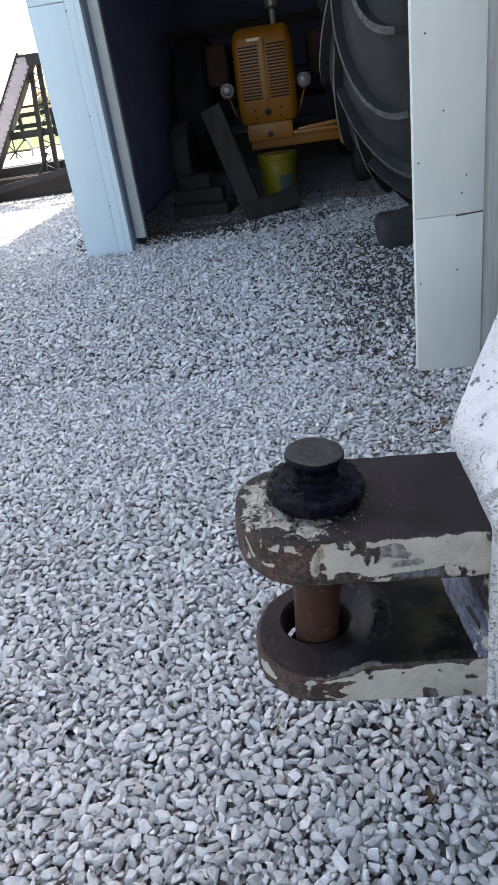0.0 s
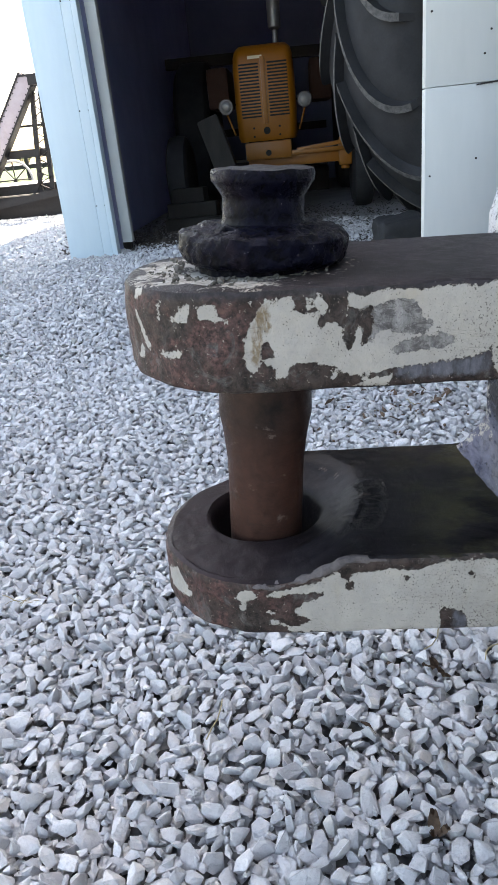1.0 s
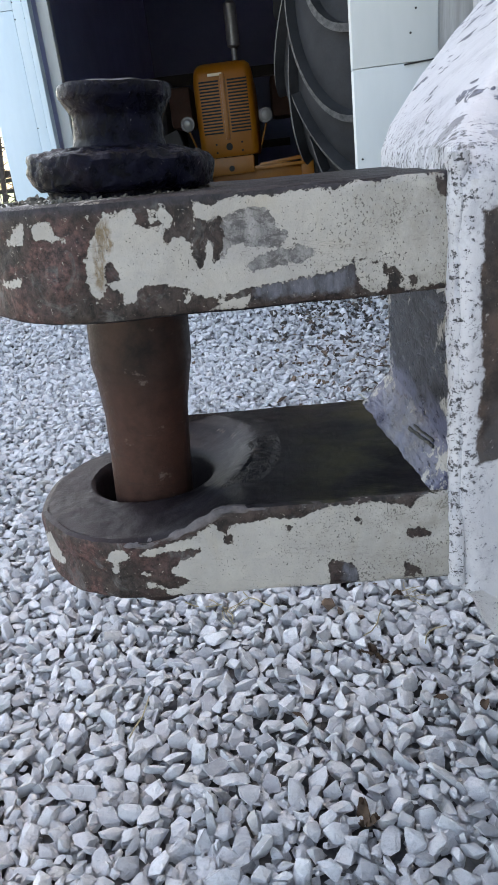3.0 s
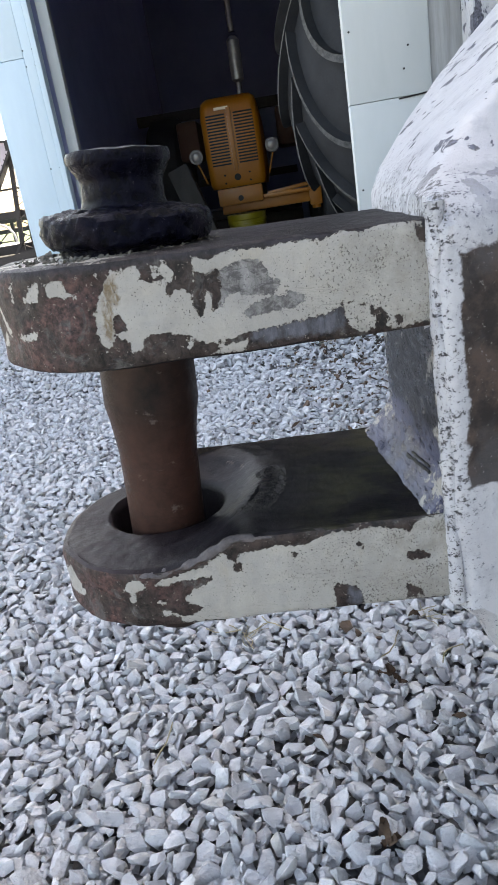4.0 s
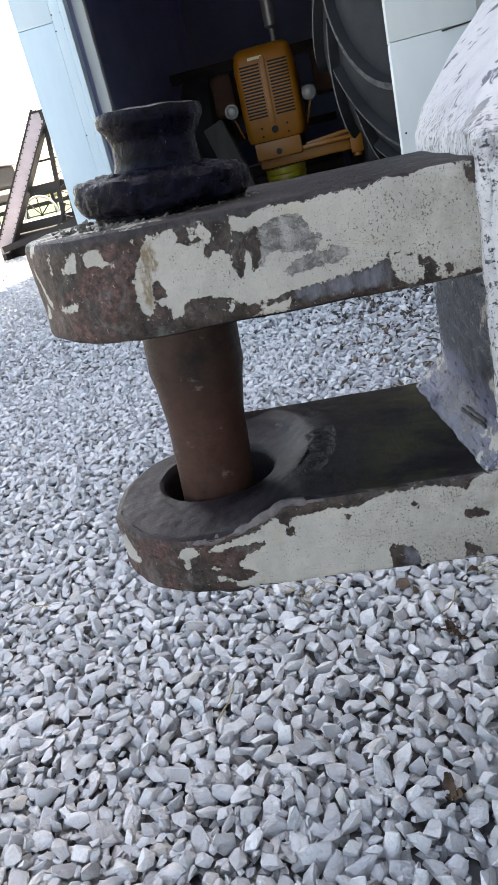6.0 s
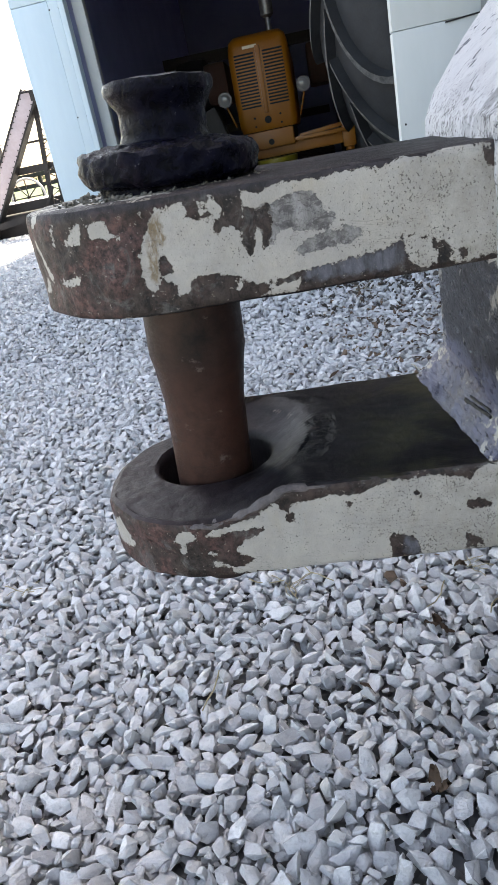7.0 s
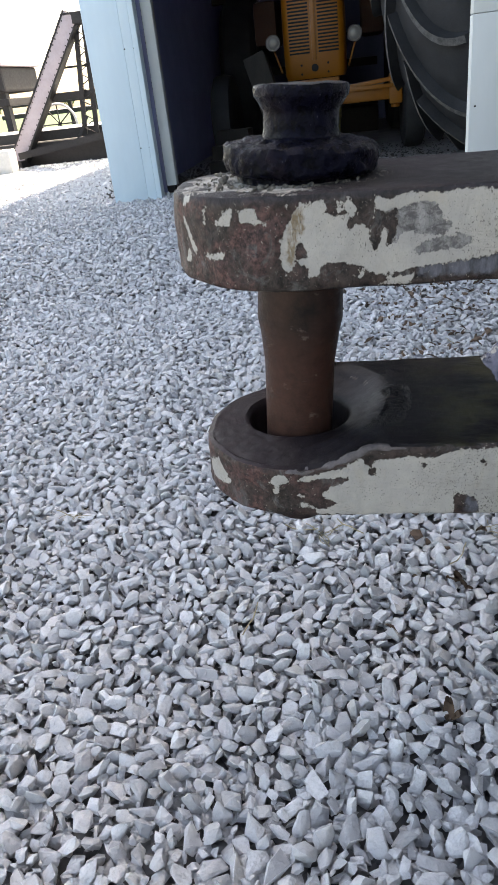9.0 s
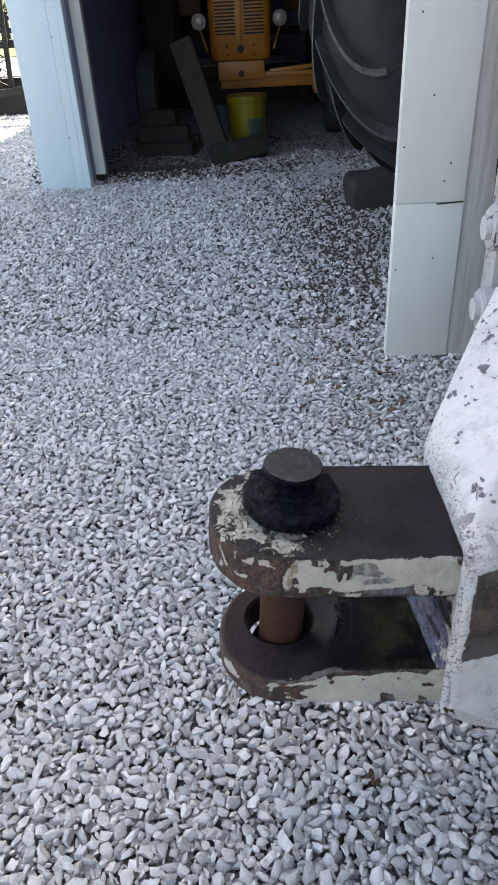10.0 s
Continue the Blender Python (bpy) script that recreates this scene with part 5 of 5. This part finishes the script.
        part("fender", bm, M_REDRUST, t, "dull red-brown fender", True)
    bm = B()
    box(bm, (0, 1.2, 0.62), (0.34, 2.0, 0.36), bevel=0.03)
    part("engine_block", bm, M_BLACK, t)
    # exhaust with muffler
    bm = B()
    tube(bm, (0.10, 0.30, 1.20), (0.10, 0.30, 1.42), 0.022)
    tube(bm, (0.10, 0.30, 1.70), (0.10, 0.30, 2.30), 0.022)
    pipe = part("exhaust_pipe", bm, M_PIPE, t, "grey upright exhaust pipe", True)
    bm = B()
    lathe(bm, [(0.024, 0.0), (0.05, 0.02), (0.05, 0.30), (0.024, 0.33)], 24, Matrix.Translation((0.10, 0.30, 1.34)))
    part("muffler", bm, M_PIPE, pipe, smooth=True)
    for side in (-1, 1):
        bm = B()
        m = Matrix.Translation((side * 0.80, 2.1, 0.68)) @ Euler((0, radians(90), 0)).to_matrix().to_4x4()
        lathe(bm, [(0.36, -0.15), (0.60, -0.18), (0.67, -0.13), (0.68, 0.0), (0.67, 0.13), (0.60, 0.18), (0.36, 0.15)], 48, m)
        part("rear_wheel", bm, M_TYRE, t, "black rear tyre", True)


def build_inside_clutter():
    p = thing("pail", "yellow plastic pail with a dark printed label on the gravel", "pail", (-0.03, 5.85, -0.01))
    bm = B()
    lathe(bm, [(0.128, 0.0), (0.130, 0.01), (0.142, 0.30), (0.149, 0.302), (0.150, 0.325), (0.146, 0.33), (0.150, 0.345), (0.150, 0.37), (0.138, 0.372)], 36)
    part("body", bm, M_PAIL, p, smooth=True)
    bm = B()
    rows = [[bm.verts.new((0.139 * math.cos(a), 0.139 * math.sin(a), z)) for a in np.linspace(-1.5, -0.6, 8)] for z in (0.10, 0.22)]
    for i in range(7):
        bm.faces.new((rows[0][i], rows[0][i + 1], rows[1][i + 1], rows[1][i]))
    part("label", bm, M_BAR, p)
    bm = B()
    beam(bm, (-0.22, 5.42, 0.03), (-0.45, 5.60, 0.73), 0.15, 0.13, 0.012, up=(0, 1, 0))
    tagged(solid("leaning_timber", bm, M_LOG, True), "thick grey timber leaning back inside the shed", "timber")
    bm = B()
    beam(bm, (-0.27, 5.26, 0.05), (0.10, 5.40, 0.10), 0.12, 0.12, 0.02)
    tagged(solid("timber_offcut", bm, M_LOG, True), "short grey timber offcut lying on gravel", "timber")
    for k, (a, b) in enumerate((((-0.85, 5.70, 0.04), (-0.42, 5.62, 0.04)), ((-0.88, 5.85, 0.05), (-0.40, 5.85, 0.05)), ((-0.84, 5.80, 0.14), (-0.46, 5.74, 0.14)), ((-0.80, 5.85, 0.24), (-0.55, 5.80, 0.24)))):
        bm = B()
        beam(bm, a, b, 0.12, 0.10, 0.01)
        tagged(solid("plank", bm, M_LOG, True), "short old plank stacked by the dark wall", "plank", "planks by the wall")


# ---- beyond the shed ----
def build_boom():
    t = thing("truss_span", "riveted steel truss end with lattice post, brown paint, in sun", "truss", (-2.535, 8.3, 0.0))
    foot, apex = Vector((-1.06, -0.02, 0.08)), Vector((-0.115, 0.0, 1.40))
    d = (apex - foot).normalized()
    side = Vector((0, 1, 0)).cross(d).normalized()
    bm = B()
    beam(bm, foot, apex, 0.155, 0.02, 0.003, up=(0, 1, 0))
    end = part("end_post", bm, M_STEEL, t, "broad riveted inclined end post", True)
    for s in (-1, 1):
        bm = B()
        off = side * (0.082 * s)
        beam(bm, foot + off + Vector((0, 0.05, 0)), apex + off + Vector((0, 0.05, 0)), 0.018, 0.14, 0.0, up=(0, 1, 0))
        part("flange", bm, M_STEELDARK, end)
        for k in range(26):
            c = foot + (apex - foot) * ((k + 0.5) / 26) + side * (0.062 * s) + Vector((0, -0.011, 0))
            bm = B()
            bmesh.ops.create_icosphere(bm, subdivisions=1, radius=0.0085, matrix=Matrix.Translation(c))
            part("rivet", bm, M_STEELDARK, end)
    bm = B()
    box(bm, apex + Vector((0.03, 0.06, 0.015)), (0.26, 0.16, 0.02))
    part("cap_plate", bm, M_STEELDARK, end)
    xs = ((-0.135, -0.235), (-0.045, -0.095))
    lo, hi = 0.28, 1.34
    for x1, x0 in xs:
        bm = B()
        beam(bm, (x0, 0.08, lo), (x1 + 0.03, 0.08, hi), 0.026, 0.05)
        part("lattice_chord", bm, M_STEELDARK, t)
    n = 16
    for k in range(n):
        f, g = k / n, (k + 1) / n
        ends = [Vector((x0 + (x1 + 0.03 - x0) * q, 0.05, lo + (hi - lo) * q)) for (x1, x0), q in zip(xs if k % 2 else xs[::-1], (f, g))]
        bm = B()
        beam(bm, ends[0], ends[1], 0.016, 0.008)
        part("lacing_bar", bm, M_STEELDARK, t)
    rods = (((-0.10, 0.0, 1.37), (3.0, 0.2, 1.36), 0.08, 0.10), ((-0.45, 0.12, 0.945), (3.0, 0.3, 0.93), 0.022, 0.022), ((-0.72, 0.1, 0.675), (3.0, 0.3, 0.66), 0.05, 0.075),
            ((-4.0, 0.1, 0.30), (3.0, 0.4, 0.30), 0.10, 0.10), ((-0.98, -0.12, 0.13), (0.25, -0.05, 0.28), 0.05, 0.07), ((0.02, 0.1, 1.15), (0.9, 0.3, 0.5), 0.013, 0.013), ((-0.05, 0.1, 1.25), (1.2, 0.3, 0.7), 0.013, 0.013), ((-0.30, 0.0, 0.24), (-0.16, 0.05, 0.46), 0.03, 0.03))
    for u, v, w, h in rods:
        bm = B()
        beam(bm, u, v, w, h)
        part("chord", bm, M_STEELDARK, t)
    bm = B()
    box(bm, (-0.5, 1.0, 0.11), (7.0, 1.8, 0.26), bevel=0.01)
    part("bearer", bm, M_STEELDARK, t, "timber and steel bearer under the span, coloured dark for its shade")
    # deck coloured pale for the sun on its top
    bm = B()
    box(bm, (-0.5, 1.2, 0.33), (7.0, 1.2, 0.03), bevel=0.005)
    part("deck", bm, M_CONCRETE, t, "pale sunlit deck")
    bm = B()
    box(bm, (-1.06, -0.05, 0.03), (0.20, 0.22, 0.10), bevel=0.01)
    part("shoe", bm, M_STEELDARK, t)


def build_far():
    bm = B()
    box(bm, (-3.58, 7.80, 0.10), (0.32, 0.30, 0.26), Euler((0, 0, 0.2)).to_matrix(), 0.02)
    tagged(solid("concrete_block", bm, M_CONCRETE, True), "pale rough concrete block on sunlit gravel", "block")
    w = thing("flat_wagon", "dark old steel wagon body standing beyond the truss", "wagon", (-6.15, 11.2, 0.0))
    bm = B()
    box(bm, (0, 0.5, 1.02), (2.6, 1.3, 0.34), bevel=0.04)
    part("body", bm, M_STEELDARK, w)
    bm = B()
    box(bm, (0, 0.5, 1.215), (2.7, 1.4, 0.05), bevel=0.01)
    part("lid", bm, M_STEEL, w)
    bm = B()
    box(bm, (0, 0.5, 0.72), (2.6, 1.2, 0.10), bevel=0.01)
    part("sill", bm, M_STEELDARK, w)
    for x in (-1.2, -0.4, 0.5, 1.2):
        bm = B()
        box(bm, (x, 0.0, 0.42), (0.10, 0.12, 0.86))
        part("post", bm, M_STEELDARK, w)
    wheel = thing("spoked_wheel", "old iron spoked wheel standing on the deck", "wheel", (-4.62, 12.3, 0.0))
    bm = B()
    rim = [(0.30 * math.cos(6.28319 * k / 28), 0, 0.33 + 0.30 * math.sin(6.28319 * k / 28)) for k in range(28)]
    for a, b in zip(rim, rim[1:] + rim[:1]):
        tube(bm, a, b, 0.022, n=6)
    part("rim", bm, M_CONCRETE, wheel)
    for k in range(8):
        bm = B()
        tube(bm, (0, 0, 0.33), rim[int(k * 3.5)], 0.010, n=6)
        part("spoke", bm, M_STEELDARK, wheel)
    fence = thing("field_fence", "low grey timber fence along the green field", "fence", (-12.0, 26.0, 0.0))
    for k in range(14):
        bm = B()
        box(bm, (k * 1.2, 0, 0.45), (0.12, 0.12, 0.94), bevel=0.01)
        part("post", bm, M_LOG, fence)
    for z in (0.45, 0.80):
        bm = B()
        box(bm, (7.8, -0.08, z), (16.0, 0.05, 0.14), bevel=0.005)
        part("rail", bm, M_LOG, fence)
    bm = B()
    box(bm, (-60, 130, -0.006), (260, 220, 0.012))
    tagged(solid("field", bm, M_GRASS), "green mown grass field in sunlight", "grass", kind="structure")
    rng = random.Random(12)
    for k in range(12):
        x = -120 + k * 8.4 + rng.uniform(-3, 3)
        y = 170 + rng.uniform(-15, 20)
        hgt = rng.uniform(3.0, 5.0)
        tree = thing("tree", "small leafy green tree at the field's far edge", "tree", (x, y, 0.0), group="trees beyond the field")
        bm = B()
        tube(bm, (0, 0, -0.05), (0.1, 0, hgt * 0.55), 0.14, 0.07, 8)
        for j in range(5):
            a = rng.uniform(0, 6.28)
            tube(bm, (0.05, 0, hgt * 0.35), (0.9 * math.cos(a), 0.9 * math.sin(a), hgt * rng.uniform(0.6, 0.85)), 0.05, 0.02, 6)
        part("trunk", bm, M_LOG, tree)
        V, F = [], []
        for j in range(420):
            u = Vector((rng.gauss(0, 1), rng.gauss(0, 1), rng.gauss(0, 1))).normalized() * rng.uniform(0.45, 1.0) ** 0.5
            lob = 1.0 + 0.35 * noise.noise(u * 1.8 + Vector((k * 3.0, 0, 0)))
            c = Vector((u.x * hgt * 0.48 * lob, u.y * hgt * 0.48 * lob, hgt * 0.60 + u.z * hgt * 0.40 * lob))
            e = Euler((rng.uniform(0, 6), rng.uniform(0, 6), rng.uniform(0, 6))).to_matrix()
            r = rng.uniform(0.10, 0.20)
            i0 = len(V)
            V += [c + e @ Vector(p) * r for p in ((-1, -0.5, 0), (1, -0.5, 0.2), (1, 0.5, 0), (-1, 0.5, 0.2))]
            F.append((i0, i0 + 1, i0 + 2, i0 + 3))
        me = bpy.data.meshes.new("crown")
        me.from_pydata(V, [], F)
        me.materials.append(M_LEAF)
        crown = new("crown", me)
        crown.parent = tree


def build_litter():
    """Dry leaves, straw and dark dirt on the gravel."""
    rng = random.Random(31)
    for k in range(90):
        if k < 8:
            x, y = rng.uniform(0.22, 0.55), rng.uniform(0.85, 1.35)
        else:
            cx, cy = rng.choice(((0.26, 2.75), (0.34, 2.52), (0.30, 2.30), (0.40, 2.05), (0.46, 2.08), (0.36, 1.84), (0.55, 2.3)))
            x, y = cx + rng.gauss(0, 0.05), cy + rng.gauss(0, 0.07)
        bm = B()
        L, W = rng.uniform(0.007, 0.015), rng.uniform(0.0025, 0.005)
        n = 5
        rows = []
        for i in range(n + 1):
            f = i / n
            w = W * math.sin(math.pi * (0.12 + 0.8 * f)) * rng.uniform(0.6, 1.2)
            z = 0.0015 * math.sin(f * 3) + rng.uniform(0, 0.002)
            rows.append([bm.verts.new((L * (f - 0.5) * 2, q * w, z + abs(q) * 0.0015 + rng.uniform(0, 0.001))) for q in (-1, 0, 1)])
        for a, b in zip(rows, rows[1:]):
            for i in range(2):
                bm.faces.new((a[i], a[i + 1], b[i + 1], b[i]))
        bmesh.ops.solidify(bm, geom=bm.faces[:], thickness=0.0006)
        ob = solid("dry_leaf", bm, M_DRY, True)
        ob.matrix_world = pose(x, y, 0.010, rng.uniform(-25, 25), rng.uniform(-25, 25), rng.uniform(0, 360))
        tagged(ob, "curled brown dry leaf lying on the gravel", "leaf", "dry leaves on the gravel")
    for k in range(22):
        x, y = (rng.uniform(0.05, 0.5), rng.uniform(0.8, 1.4)) if k % 3 else (rng.uniform(0.0, 0.7), rng.uniform(1.6, 3.2))
        bm = B()
        a = rng.uniform(0, 6.28)
        p = Vector((x, y, 0.011))
        for i in range(4):
            q = p + Vector((math.cos(a), math.sin(a), rng.uniform(-0.25, 0.25))) * rng.uniform(0.008, 0.016)
            tube(bm, p, q, 0.0008, n=5)
            p = q
            a += rng.uniform(-0.4, 0.4)
        tagged(solid("straw", bm, M_STRAW), "thin dry yellow straw on the gravel", "straw", "straw on the gravel")


def dead_leaf(x, y, length, width, rz, seed):
    """A crumpled leaf: a pointed blade, folded along its rib and buckled."""
    rng = random.Random(seed)
    bm = B()
    rows = []
    for i in range(13):
        f = i / 12
        w = width * math.sin(math.pi * (0.06 + 0.9 * f)) ** 0.8
        p = Vector((length * (f - 0.5), 0, 0.004 * math.sin(f * 4 + seed)))
        rows.append([bm.verts.new(p + Vector((0, q * w * (1 + 0.25 * noise.noise(Vector((f * 5, q, seed)))), abs(q) * 0.45 * width + noise.noise(Vector((f * 6, q * 2, seed * 3))) * 0.004))) for q in (-1, -0.5, 0, 0.5, 1)])
    for a, b in zip(rows, rows[1:]):
        for i in range(4):
            bm.faces.new((a[i], a[i + 1], b[i + 1], b[i]))
    bmesh.ops.solidify(bm, geom=bm.faces[:], thickness=0.0005)
    ob = solid("dead_leaf", bm, M_DRY, True)
    ob.matrix_world = pose(x, y, 0.0105, rng.uniform(-20, 20), rng.uniform(-15, 15), rz)
    tagged(ob, "crumpled brown dead leaf wedged between the chips", "leaf", "dead leaves in the gravel")


def straw_tuft(x, y, count, spread, seed):
    t = thing("straw_tuft", "small tuft of pale dry straw caught in the gravel", "straw", (x, y, 0.006), group="straw tufts")
    rng = random.Random(seed)
    for k in range(count):
        a = rng.uniform(0, 6.283)
        p = Vector((rng.gauss(0, 0.004), rng.gauss(0, 0.004), 0.0))
        bm = B()
        w = rng.uniform(0.0006, 0.0014)
        for i in range(4):
            q = p + Vector((math.cos(a), math.sin(a), rng.uniform(-0.1, 0.35))) * spread * rng.uniform(0.2, 0.4)
            beam(bm, p, q, w, 0.0005)
            p = q
            a += rng.uniform(-0.5, 0.5)
        part("stalk", bm, M_STRAW, t)


def build_debris():
    for x, y, length, width, rz, seed in ((0.302, 0.994, 0.020, 0.0060, 40, 1), (0.316, 0.986, 0.019, 0.0032, -28, 2), (0.309, 1.001, 0.014, 0.0050, 110, 3), (0.274, 0.800, 0.021, 0.0055, 75, 4), (0.281, 0.792, 0.012, 0.0035, 20, 5), (0.352, 1.095, 0.016, 0.0045, 10, 6)):
        dead_leaf(x, y, length, width, rz, seed)
    straw_tuft(0.143, 1.098, 9, 0.026, 1)
    straw_tuft(-0.243, 1.150, 7, 0.022, 2)
    straw_tuft(0.352, 2.68, 8, 0.050, 3)
    straw_tuft(0.362, 1.10, 6, 0.020, 4)


build_gravel()
build_shed()
build_hitch()
build_machine()
build_big_tyre()
build_chock()
build_tractor()
build_inside_clutter()
build_boom()
build_far()
build_litter()
build_debris()
